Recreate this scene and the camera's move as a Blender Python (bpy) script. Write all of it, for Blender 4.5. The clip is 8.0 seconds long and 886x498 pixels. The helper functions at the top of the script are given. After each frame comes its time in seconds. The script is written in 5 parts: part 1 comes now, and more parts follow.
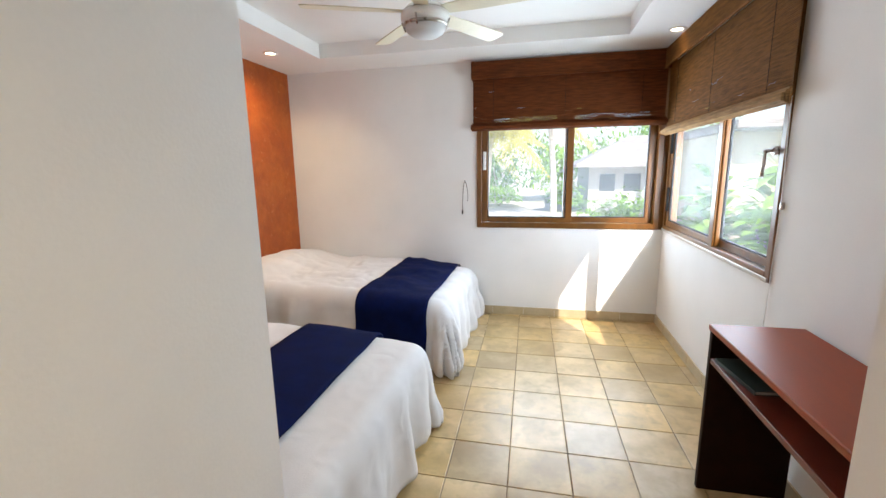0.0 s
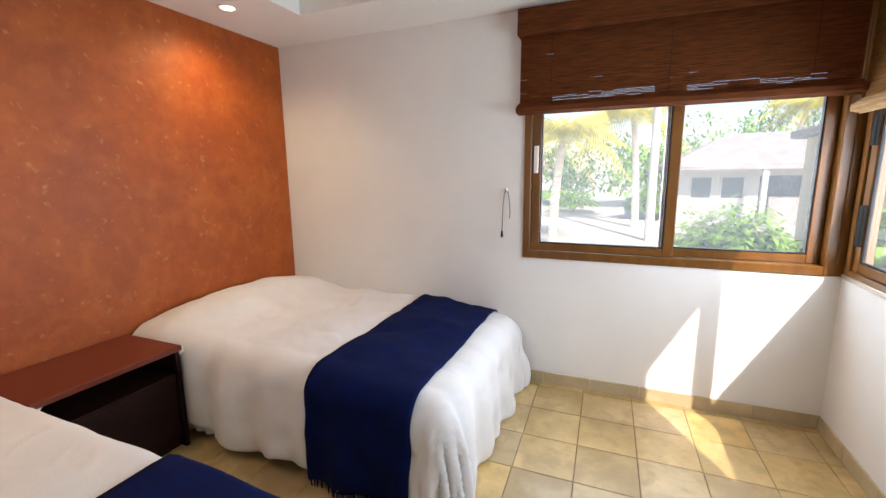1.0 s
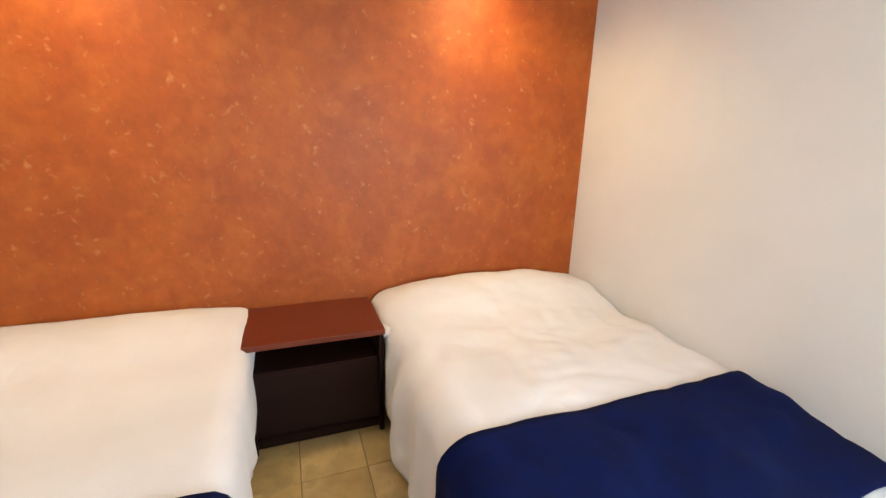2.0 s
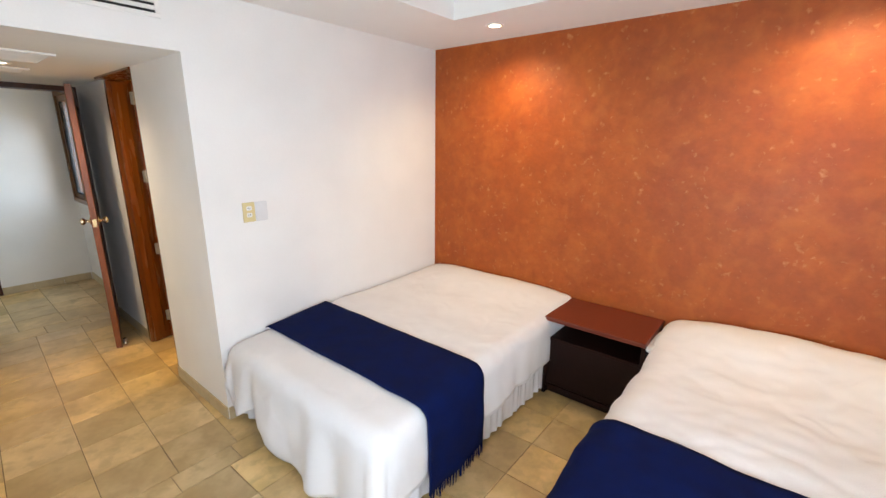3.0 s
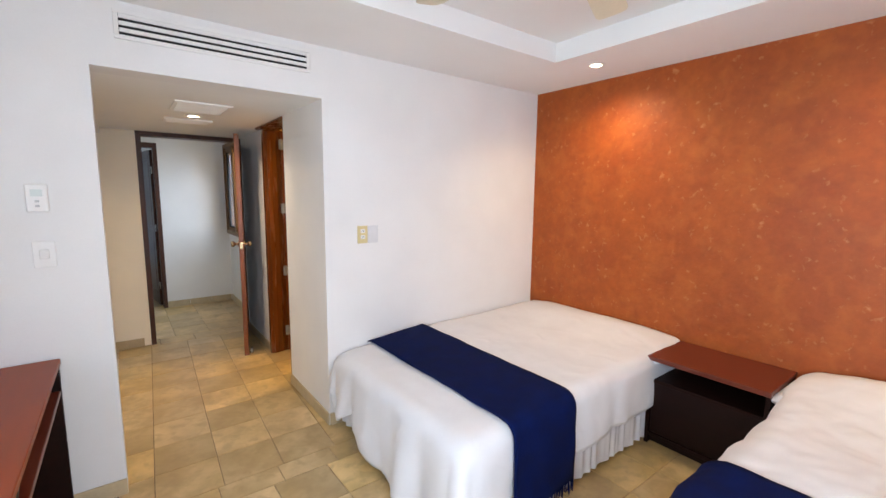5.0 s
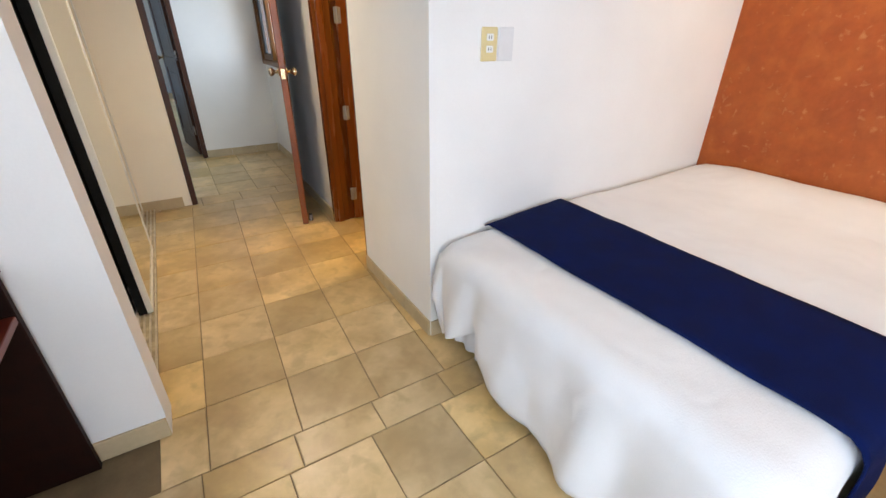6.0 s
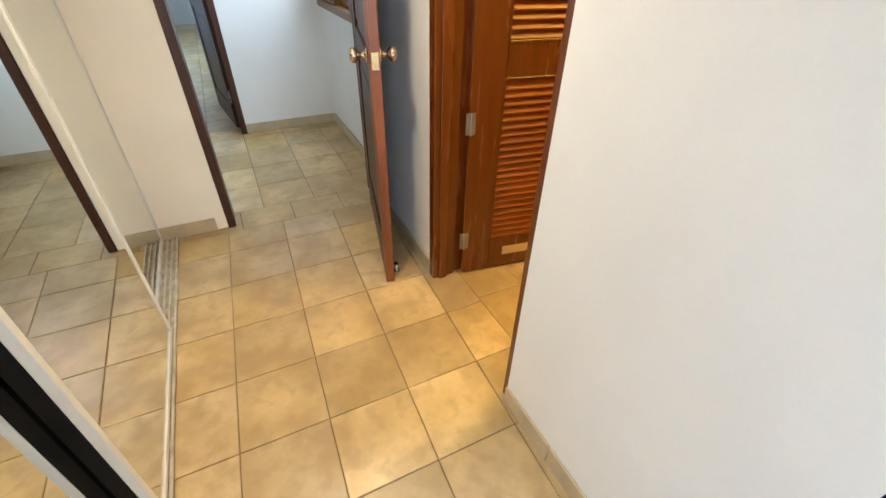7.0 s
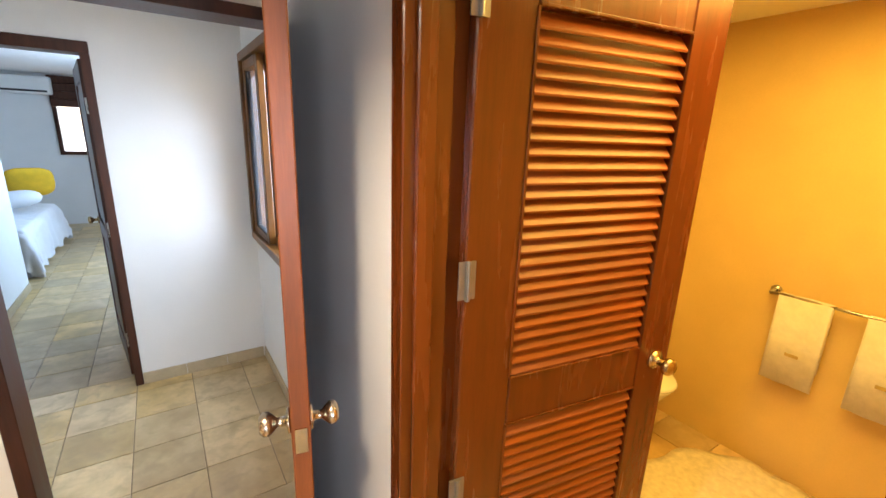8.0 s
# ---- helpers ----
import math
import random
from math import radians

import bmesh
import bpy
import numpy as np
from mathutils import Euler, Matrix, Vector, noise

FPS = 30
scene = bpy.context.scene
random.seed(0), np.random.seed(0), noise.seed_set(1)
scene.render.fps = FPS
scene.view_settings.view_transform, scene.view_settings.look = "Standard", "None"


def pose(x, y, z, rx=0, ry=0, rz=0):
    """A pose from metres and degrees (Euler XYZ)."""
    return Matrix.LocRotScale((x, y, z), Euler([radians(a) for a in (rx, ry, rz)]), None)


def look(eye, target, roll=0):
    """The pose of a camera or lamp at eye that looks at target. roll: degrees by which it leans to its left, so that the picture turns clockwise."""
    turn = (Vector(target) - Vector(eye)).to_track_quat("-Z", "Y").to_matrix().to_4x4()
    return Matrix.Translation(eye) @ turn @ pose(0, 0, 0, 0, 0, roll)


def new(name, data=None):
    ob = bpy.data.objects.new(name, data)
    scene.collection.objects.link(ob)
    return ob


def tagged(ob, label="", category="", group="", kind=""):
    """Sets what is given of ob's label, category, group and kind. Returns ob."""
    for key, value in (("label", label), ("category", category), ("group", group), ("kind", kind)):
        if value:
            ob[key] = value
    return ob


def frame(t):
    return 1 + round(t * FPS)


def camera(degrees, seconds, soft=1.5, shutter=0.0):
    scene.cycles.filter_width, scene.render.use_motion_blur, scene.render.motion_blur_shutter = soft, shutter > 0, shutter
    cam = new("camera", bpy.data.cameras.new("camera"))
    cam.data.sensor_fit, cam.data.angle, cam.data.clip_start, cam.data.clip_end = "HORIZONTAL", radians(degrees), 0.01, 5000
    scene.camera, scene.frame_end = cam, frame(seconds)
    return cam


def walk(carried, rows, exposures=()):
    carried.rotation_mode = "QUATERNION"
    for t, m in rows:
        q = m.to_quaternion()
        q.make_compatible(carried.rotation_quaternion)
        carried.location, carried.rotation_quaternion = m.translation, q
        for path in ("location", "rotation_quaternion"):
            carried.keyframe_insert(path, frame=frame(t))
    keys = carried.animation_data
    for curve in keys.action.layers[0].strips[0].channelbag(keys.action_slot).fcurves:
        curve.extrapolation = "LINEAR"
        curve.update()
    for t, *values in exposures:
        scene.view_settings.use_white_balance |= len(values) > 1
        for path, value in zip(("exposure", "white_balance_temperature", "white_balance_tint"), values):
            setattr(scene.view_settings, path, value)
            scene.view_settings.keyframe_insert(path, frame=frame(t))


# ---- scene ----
cam = camera(92.6, 8.0)
PATH = [
    (0, (-0.006, -0.014, 1.428), (-0.439, 1.904, 1.061), -0.9),
    (0.5, (0.007, 0.654, 1.449), (-0.502, 2.557, 1.107), -0.9),
    (1, (-0.023, 1.309, 1.428), (-0.771, 3.131, 1.076), -0.7),
    (1.5, (-0.117, 1.926, 1.404), (-1.45, 3.358, 0.989), -0.2),
    (2, (-0.254, 2.313, 1.467), (-2.063, 2.99, 0.946), 1.5),
    (2.2, (-0.102, 2.548, 1.452), (-2.03, 2.648, 0.93), 1.4),
    (3.3, (0.456, 3.341, 1.781), (-0.907, 1.938, 1.363), 0.5),
    (3.5, (0.52, 3.424, 1.802), (-0.799, 1.951, 1.505), 0.5),
    (4, (0.581, 3.556, 1.744), (-0.695, 2.016, 1.703), 0.6),
    (4.5, (0.504, 3.525, 1.63), (-0.737, 1.957, 1.612), 0.6),
    (5, (0.447, 3.305, 1.538), (-0.754, 1.727, 1.279), 0.6),
    (5.2, (0.399, 3.153, 1.481), (-0.771, 1.585, 1.068), 0.7),
    (6.3, (0.202, 1.714, 1.293), (-0.667, 0.249, 0.246), 0.7),
    (6.5, (0.185, 1.42, 1.311), (-0.662, -0.011, 0.199), 1.0),
    (7, (0.093, 0.72, 1.41), (-0.635, -0.721, 0.228), 1.3),
    (7.5, (-0.094, 0.265, 1.594), (-0.842, -1.287, 0.579), 1.6),
    (7.8, (-0.157, 0.075, 1.693), (-1.051, -1.557, 0.96), 1.7),
    (8, (-0.216, -0.038, 1.7), (-1.295, -1.641, 1.184), 2.0),
]
walk(cam, [(t, look(eye, target, roll)) for t, eye, target, roll in PATH],
     exposures=[(0.0, 0.60, 6500, 13), (0.5, 0.50, 6700, 15), (1.0, 0.42, 6900, 17), (1.5, 0.44, 7300, 18), (2.0, 0.90, 7250, 14), (2.3, 0.92, 7100, 14), (3.3, 0.80, 6650, 15), (4.3, 0.75, 6650, 16), (5.2, 0.76, 6450, 18), (6.3, 1.02, 6350, 13), (7.0, 1.30, 6000, 11), (7.5, 1.28, 5850, 12), (8.0, 1.54, 6200, 18)])

# ---- light ----
SUN_WAY = Vector((-0.53, 1.0, -0.96))
world = bpy.data.worlds.new("world")
scene.world = world
world.use_nodes = True
wn, wl = world.node_tree.nodes, world.node_tree.links
sky = wn.new("ShaderNodeTexSky")
sky.sky_type = "NISHITA"
sky.sun_disc = False
sky.sun_elevation = radians(40.3)
sky.sun_rotation = radians(152)
wn["Background"].inputs["Strength"].default_value = 0.15
wl.new(sky.outputs["Color"], wn["Background"].inputs["Color"])


def lamp(name, kind, m, energy, color, **kw):
    data = bpy.data.lights.new(name, kind)
    data.energy, data.color = energy, color
    for key, value in kw.items():
        if key == "size":
            data.size = value
        elif key == "size_y":
            data.shape, data.size_y = "RECTANGLE", value
        elif key == "radius":
            data.shadow_soft_size = value
        elif key == "cone":
            data.spot_size, data.spot_blend = radians(value), 0.9
        elif key == "spread":
            data.spread = radians(value)
        elif key == "angle":
            data.angle = radians(value)
    ob = new(name, data)
    ob.matrix_world = m
    return ob


lamp("sun", "SUN", look(-SUN_WAY * 20, (0, 0, 0)), 5.0, (1.0, 0.94, 0.84), angle=0.6)
DAY = (0.72, 0.87, 1.0)
lamp("window_light_north", "AREA", look((0.2, 4.30, 1.35), (0.2, 0, 1.2)), 35, DAY, size=1.5, size_y=0.85)
lamp("window_light_east", "AREA", look((1.30, 3.15, 1.3), (-2, 3.15, 1.1)), 38, DAY, size=1.5, size_y=0.8)
lamp("window_light_hall", "AREA", look((-1.0, -2.68, 1.6), (1.6, -2.3, 0.2)), 12.5, (0.66, 0.84, 1.0), size=0.7, size_y=1.1, spread=115)
# The far bedroom's blue daylight comes from a lamp at an unseen, added window.
lamp("added_daylight_far_room", "AREA", look((-0.95, -6.4, 1.5), (3, -6.4, 1.0)), 40, (0.48, 0.74, 1.0), size=1.3, size_y=1.2)
WARM = (1.0, 0.79, 0.46)
for sx, sy in ((-2.16, 1.56), (-2.20, 3.33)):
    lamp("downlight_glow", "SPOT", look((sx, sy, 2.385), (sx - 0.12, sy, 0.4)), 30, WARM, radius=0.08, cone=150)
lamp("downlight_glow", "SPOT", look((0.90, 3.50, 2.375), (0.90, 3.5, 0)), 4, WARM, radius=0.03, cone=95)
lamp("downlight_glow", "SPOT", look((-0.04, -0.46, 2.08), (-0.04, -0.46, 0)), 30, (1.0, 0.83, 0.57), radius=0.05, cone=160)
lamp("bathroom_glow", "AREA", look((-1.7, -0.45, 2.28), (-1.7, -0.45, 0)), 18, (1.0, 0.64, 0.10), size=1.0, size_y=0.8)

# ---- materials ----


def material(name, base, rough=0.6, metal=0.0, vary=0.12, scale=6.0, fine=80.0, bump=0.15, second=None, spec=0.5,
             stretch=(1, 1, 1), per_object=0.0, sheen=0.0, coat=0.0, rough_vary=0.08):
    mat = bpy.data.materials.new(name)
    mat.use_nodes = True
    nodes, links = mat.node_tree.nodes, mat.node_tree.links
    bsdf = nodes["Principled BSDF"]
    bsdf.inputs["Metallic"].default_value = metal
    bsdf.inputs["Specular IOR Level"].default_value = spec
    bsdf.inputs["Sheen Weight"].default_value = sheen
    bsdf.inputs["Coat Weight"].default_value = coat
    coord = nodes.new("ShaderNodeTexCoord")
    mapping = nodes.new("ShaderNodeMapping")
    mapping.inputs["Scale"].default_value = stretch
    links.new(coord.outputs["Object"], mapping.inputs["Vector"])
    big = nodes.new("ShaderNodeTexNoise")
    big.inputs["Scale"].default_value = scale
    big.inputs["Detail"].default_value = 6
    small = nodes.new("ShaderNodeTexNoise")
    small.inputs["Scale"].default_value = fine
    small.inputs["Detail"].default_value = 4
    if per_object:
        info = nodes.new("ShaderNodeObjectInfo")
        shift = nodes.new("ShaderNodeVectorMath")
        shift.operation = "MULTIPLY_ADD"
        combine = nodes.new("ShaderNodeCombineXYZ")
        for k in range(3):
            links.new(info.outputs["Random"], combine.inputs[k])
        shift.inputs[1].default_value = (37, 71, 13)
        links.new(combine.outputs[0], shift.inputs[0])
        links.new(mapping.outputs[0], shift.inputs[2])
        source = shift.outputs[0]
    else:
        source = mapping.outputs[0]
    links.new(source, big.inputs["Vector"])
    links.new(source, small.inputs["Vector"])
    ramp = nodes.new("ShaderNodeValToRGB")
    c0 = second or tuple(max(0, c * (1 - vary)) for c in base)
    c1 = base if second else tuple(min(1, c * (1 + vary)) for c in base)
    ramp.color_ramp.elements[0].position, ramp.color_ramp.elements[1].position = 0.32, 0.68
    ramp.color_ramp.elements[0].color, ramp.color_ramp.elements[1].color = (*c0, 1), (*c1, 1)
    links.new(big.outputs["Fac"], ramp.inputs["Fac"])
    mix = nodes.new("ShaderNodeMix")
    mix.data_type, mix.blend_type = "RGBA", "MULTIPLY"
    mix.inputs["Factor"].default_value = 1.0
    tone = nodes.new("ShaderNodeMapRange")
    tone.inputs["From Min"].default_value, tone.inputs["From Max"].default_value = 0.3, 0.7
    tone.inputs["To Min"].default_value, tone.inputs["To Max"].default_value = 1 - vary * 0.6, 1.0
    links.new(small.outputs["Fac"], tone.inputs["Value"])
    links.new(ramp.outputs["Color"], mix.inputs["A"])
    links.new(tone.outputs["Result"], mix.inputs["B"])
    colour = mix.outputs["Result"]
    if per_object:
        hsv = nodes.new("ShaderNodeHueSaturation")
        value = nodes.new("ShaderNodeMapRange")
        value.inputs["To Min"].default_value, value.inputs["To Max"].default_value = 1 - per_object, 1 + per_object
        links.new(info.outputs["Random"], value.inputs["Value"])
        links.new(value.outputs["Result"], hsv.inputs["Value"])
        links.new(colour, hsv.inputs["Color"])
        turn = nodes.new("ShaderNodeMath")
        turn.operation = "MULTIPLY"
        turn.inputs[1].default_value = 7.31
        part_of = nodes.new("ShaderNodeMath")
        part_of.operation = "FRACT"
        rich = nodes.new("ShaderNodeMapRange")
        rich.inputs["To Min"].default_value, rich.inputs["To Max"].default_value = 1 - 0.5 * per_object, 1 + 0.7 * per_object
        links.new(info.outputs["Random"], turn.inputs[0])
        links.new(turn.outputs[0], part_of.inputs[0])
        links.new(part_of.outputs[0], rich.inputs["Value"])
        links.new(rich.outputs["Result"], hsv.inputs["Saturation"])
        colour = hsv.outputs["Color"]
    links.new(colour, bsdf.inputs["Base Color"])
    rr = nodes.new("ShaderNodeMapRange")
    rr.inputs["To Min"].default_value, rr.inputs["To Max"].default_value = max(0.02, rough - rough_vary), min(1, rough + rough_vary)
    links.new(big.outputs["Fac"], rr.inputs["Value"])
    links.new(rr.outputs["Result"], bsdf.inputs["Roughness"])
    if bump:
        relief = nodes.new("ShaderNodeBump")
        relief.inputs["Strength"].default_value = bump
        relief.inputs["Distance"].default_value = 0.004
        links.new(small.outputs["Fac"], relief.inputs["Height"])
        links.new(relief.outputs["Normal"], bsdf.inputs["Normal"])
    return mat


def flecks(mat, colour, scale=14.0, low=0.62, high=0.75, amount=0.6, world_wide=False):
    """Pale worn flecks and trowel marks over a material's colour."""
    nodes, links = mat.node_tree.nodes, mat.node_tree.links
    bsdf = nodes["Principled BSDF"]
    old = bsdf.inputs["Base Color"].links[0].from_socket
    coord = nodes.new("ShaderNodeTexCoord")
    n1 = nodes.new("ShaderNodeTexNoise")
    n1.inputs["Scale"].default_value = scale
    n1.inputs["Detail"].default_value = 8
    n1.inputs["Distortion"].default_value = 0.35
    n2 = nodes.new("ShaderNodeTexNoise")
    n2.inputs["Scale"].default_value = scale * 0.22
    spot = nodes.new("ShaderNodeNewGeometry").outputs["Position"] if world_wide else coord.outputs["Object"]
    links.new(spot, n1.inputs["Vector"])
    links.new(spot, n2.inputs["Vector"])
    add = nodes.new("ShaderNodeMath")
    add.operation = "MULTIPLY_ADD"
    add.inputs[1].default_value = 0.35
    links.new(n2.outputs["Fac"], add.inputs[0])
    links.new(n1.outputs["Fac"], add.inputs[2])
    rng = nodes.new("ShaderNodeMapRange")
    rng.inputs["From Min"].default_value, rng.inputs["From Max"].default_value = low + 0.17, high + 0.17
    rng.inputs["To Max"].default_value = amount
    links.new(add.outputs[0], rng.inputs["Value"])
    mix = nodes.new("ShaderNodeMix")
    mix.data_type = "RGBA"
    mix.inputs["B"].default_value = (*colour, 1)
    links.new(rng.outputs["Result"], mix.inputs["Factor"])
    links.new(old, mix.inputs["A"])
    links.new(mix.outputs["Result"], bsdf.inputs["Base Color"])
    return mat


def pane_material(name, tint=(1, 1, 1), rough=0.0):
    mat = bpy.data.materials.new(name)
    mat.use_nodes = True
    nodes, links = mat.node_tree.nodes, mat.node_tree.links
    nodes.remove(nodes["Principled BSDF"])
    clear, gloss, mix, fres = (nodes.new(n) for n in ("ShaderNodeBsdfTransparent", "ShaderNodeBsdfGlossy", "ShaderNodeMixShader", "ShaderNodeFresnel"))
    # A little translucent white in the pane stands in for bloom over the view.
    haze, veil = nodes.new("ShaderNodeBsdfTranslucent"), nodes.new("ShaderNodeMixShader")
    haze.inputs["Color"].default_value = (0.9, 0.92, 0.95, 1)
    veil.inputs[0].default_value = 0.04
    clear.inputs["Color"].default_value = (*tint, 1)
    gloss.inputs["Roughness"].default_value = rough
    fres.inputs["IOR"].default_value = 1.5
    weak = nodes.new("ShaderNodeMath")
    weak.operation = "MULTIPLY"
    weak.inputs[1].default_value = 0.12
    links.new(fres.outputs[0], weak.inputs[0])
    links.new(weak.outputs[0], mix.inputs[0])
    links.new(clear.outputs[0], veil.inputs[1])
    links.new(haze.outputs[0], veil.inputs[2])
    links.new(veil.outputs[0], mix.inputs[1])
    links.new(gloss.outputs[0], mix.inputs[2])
    links.new(mix.outputs[0], nodes["Material Output"].inputs["Surface"])
    return mat


def glowing(name, colour, strength):
    mat = bpy.data.materials.new(name)
    mat.use_nodes = True
    bsdf = mat.node_tree.nodes["Principled BSDF"]
    bsdf.inputs["Base Color"].default_value = (*colour, 1)
    bsdf.inputs["Emission Color"].default_value = (*colour, 1)
    bsdf.inputs["Emission Strength"].default_value = strength
    return mat


PLASTER = material("white_plaster", (0.80, 0.79, 0.77), 0.85, vary=0.03, scale=2.5, fine=130, bump=0.10)
CEILING = material("ceiling_paint", (0.83, 0.82, 0.80), 0.9, vary=0.02, scale=2, fine=150, bump=0.05)
STUCCO = flecks(flecks(material("orange_stucco", (0.43, 0.089, 0.006), 0.55, vary=0.3, scale=3.2, fine=22, bump=0.6,
                                second=(0.35, 0.063, 0.004)), (0.53, 0.145, 0.02), 9, 0.48, 0.74, 0.38), (0.68, 0.34, 0.15), 27, 0.63, 0.78, 0.36)
TILE = flecks(flecks(material("beige_floor_tile", (0.69, 0.505, 0.255), 0.36, spec=1.0, vary=0.12, scale=4, fine=40, bump=0.06,
                              second=(0.48, 0.33, 0.135), per_object=0.20), (0.33, 0.21, 0.08), 4.2, 0.44, 0.68, 0.62, True),
              (0.32, 0.22, 0.09), 13, 0.50, 0.66, 0.40, True)
GROUT = material("brown_grout", (0.18, 0.125, 0.065), 0.9, vary=0.15, scale=10, fine=120, bump=0.2)
SKIRTING = material("tan_baseboard_tile", (0.50, 0.40, 0.25), 0.40, vary=0.10, scale=8, fine=60, bump=0.05, per_object=0.06)
SHEET = material("white_bed_linen", (0.71, 0.70, 0.70), 0.95, vary=0.03, scale=5, fine=220, bump=0.25, sheen=0.2)
def creases(mat, scale, depth, strength):
    """Broad soft wrinkles under a cloth's fine weave."""
    nodes, links = mat.node_tree.nodes, mat.node_tree.links
    bsdf = nodes["Principled BSDF"]
    weave = bsdf.inputs["Normal"].links[0].from_node
    while weave.inputs["Normal"].links:
        weave = weave.inputs["Normal"].links[0].from_node
    coord = nodes.new("ShaderNodeTexCoord")
    field = nodes.new("ShaderNodeTexNoise")
    field.noise_type = "RIDGED_MULTIFRACTAL"
    field.inputs["Scale"].default_value = scale
    field.inputs["Detail"].default_value = 3
    field.inputs["Distortion"].default_value = 0.8
    relief = nodes.new("ShaderNodeBump")
    relief.inputs["Strength"].default_value = strength
    relief.inputs["Distance"].default_value = depth
    links.new(coord.outputs["Object"], field.inputs["Vector"])
    links.new(field.outputs["Fac"], relief.inputs["Height"])
    links.new(relief.outputs["Normal"], weave.inputs["Normal"])
    return mat


creases(SHEET, 2.6, 0.022, 0.55)
creases(SHEET, 7.5, 0.008, 0.60)
VALANCE = material("white_bed_skirt_cotton", (0.74, 0.74, 0.76), 0.95, vary=0.04, scale=8, fine=220, bump=0.2)
NAVY = material("navy_wool", (0.0004, 0.0058, 0.052), 0.95, vary=0.22, scale=12, fine=320, bump=0.6, sheen=0.0, stretch=(1, 1, 1), spec=0.15)
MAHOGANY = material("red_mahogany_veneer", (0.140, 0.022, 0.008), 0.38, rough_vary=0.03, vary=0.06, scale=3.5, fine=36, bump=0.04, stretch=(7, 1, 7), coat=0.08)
# Brighter copy of the mahogany: window light on the desk top is painted in.
DESKTOP = material("window_lit_mahogany_veneer", (0.30, 0.052, 0.010), 0.42, rough_vary=0.03, vary=0.07, scale=3.5, fine=36, bump=0.04, stretch=(7, 1, 7), coat=0.0, spec=0.35)
# Mahogany blackened to carry the shade under tops and between shelves.
DARKWOOD = material("shade_dark_mahogany", (0.016, 0.004, 0.002), 0.6, spec=0.15, vary=0.25, scale=3, fine=36, bump=0.05, stretch=(6, 1, 6))
NIGHTFRONT = material("shaded_mahogany_front", (0.012, 0.0028, 0.0018), 0.5, spec=0.2, vary=0.2, scale=3, fine=36, bump=0.04, stretch=(6, 1, 6))
DOORWOOD = material("varnished_cedar", (0.135, 0.029, 0.003), 0.26, vary=0.16, scale=3.2, fine=30, bump=0.08, stretch=(9, 9, 0.8), coat=0.3)
# Slat cedar is brighter than the frame's: the lamplit glow is in its colour.
SLATWOOD = material("lit_varnished_cedar_slat", (0.27, 0.062, 0.005), 0.44, vary=0.16, scale=3.2, fine=30, bump=0.06, stretch=(0.8, 9, 9), per_object=0.10, coat=0.08)
DOORDARK = material("dark_stained_door_wood", (0.062, 0.019, 0.008), 0.42, spec=0.3, vary=0.28, scale=3.2, fine=30, bump=0.08, stretch=(9, 9, 0.8))
FRAMEWOOD = material("brown_window_frame", (0.16, 0.062, 0.009), 0.34, vary=0.22, scale=4, fine=30, bump=0.06, stretch=(5, 5, 1.2))
SILLMETAL = material("silver_brown_sill_metal", (0.42, 0.38, 0.33), 0.35, metal=0.6, vary=0.1, scale=5, fine=80, bump=0.03)
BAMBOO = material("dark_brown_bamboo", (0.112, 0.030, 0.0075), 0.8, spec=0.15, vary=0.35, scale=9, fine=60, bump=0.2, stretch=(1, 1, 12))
# Bamboo for the east blind, lightened to imitate daylight shining through from behind.
BAMBOOLIT = material("backlit_golden_bamboo", (0.165, 0.072, 0.019), 0.85, spec=0.08, vary=0.35, scale=9, fine=60, bump=0.2, stretch=(1, 1, 12))
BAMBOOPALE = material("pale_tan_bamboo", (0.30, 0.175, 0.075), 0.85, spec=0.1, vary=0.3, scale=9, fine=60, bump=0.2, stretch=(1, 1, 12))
WHITEPLASTIC = material("white_plastic", (0.80, 0.79, 0.76), 0.4, vary=0.03, scale=8, fine=100, bump=0.02)
GREYPLASTIC = material("greyish_white_plastic", (0.70, 0.70, 0.70), 0.4, vary=0.04, scale=8, fine=100, bump=0.02)
CREAMPLASTIC = material("cream_plastic", (0.70, 0.58, 0.30), 0.4, vary=0.04, scale=8, fine=100, bump=0.02)
FANWHITE = material("white_enamel", (0.78, 0.77, 0.74), 0.35, vary=0.04, scale=8, fine=100, bump=0.02)
BLADE = material("cream_fan_blade", (0.72, 0.66, 0.50), 0.45, vary=0.08, scale=4, fine=60, bump=0.03)
OPAL = material("opal_glass", (0.56, 0.56, 0.56), 0.55, vary=0.02, scale=8, fine=100, bump=0.0)
NICKEL = material("brushed_nickel", (0.45, 0.42, 0.38), 0.28, metal=1.0, vary=0.08, scale=20, fine=200, bump=0.03)
BRASS = material("aged_brass", (0.55, 0.42, 0.24), 0.24, metal=1.0, vary=0.12, scale=20, fine=150, bump=0.03)
PALENICKEL = material("worn_pale_nickel", (0.33, 0.31, 0.26), 0.42, metal=0.8, vary=0.12, scale=20, fine=150, bump=0.05)
PALEBRASS = material("worn_pale_brass", (0.66, 0.56, 0.42), 0.26, metal=1.0, vary=0.12, scale=20, fine=150, bump=0.03)
BLACK = material("black_rubber", (0.004, 0.004, 0.004), 0.75, spec=0.2, vary=0.2, scale=20, fine=120, bump=0.05)
ALUWHITE = material("white_aluminium", (0.74, 0.73, 0.69), 0.35, vary=0.05, scale=12, fine=100, bump=0.02)
ALU = material("worn_aluminium_track", (0.62, 0.57, 0.47), 0.42, metal=0.3, vary=0.25, scale=14, fine=90, bump=0.15)
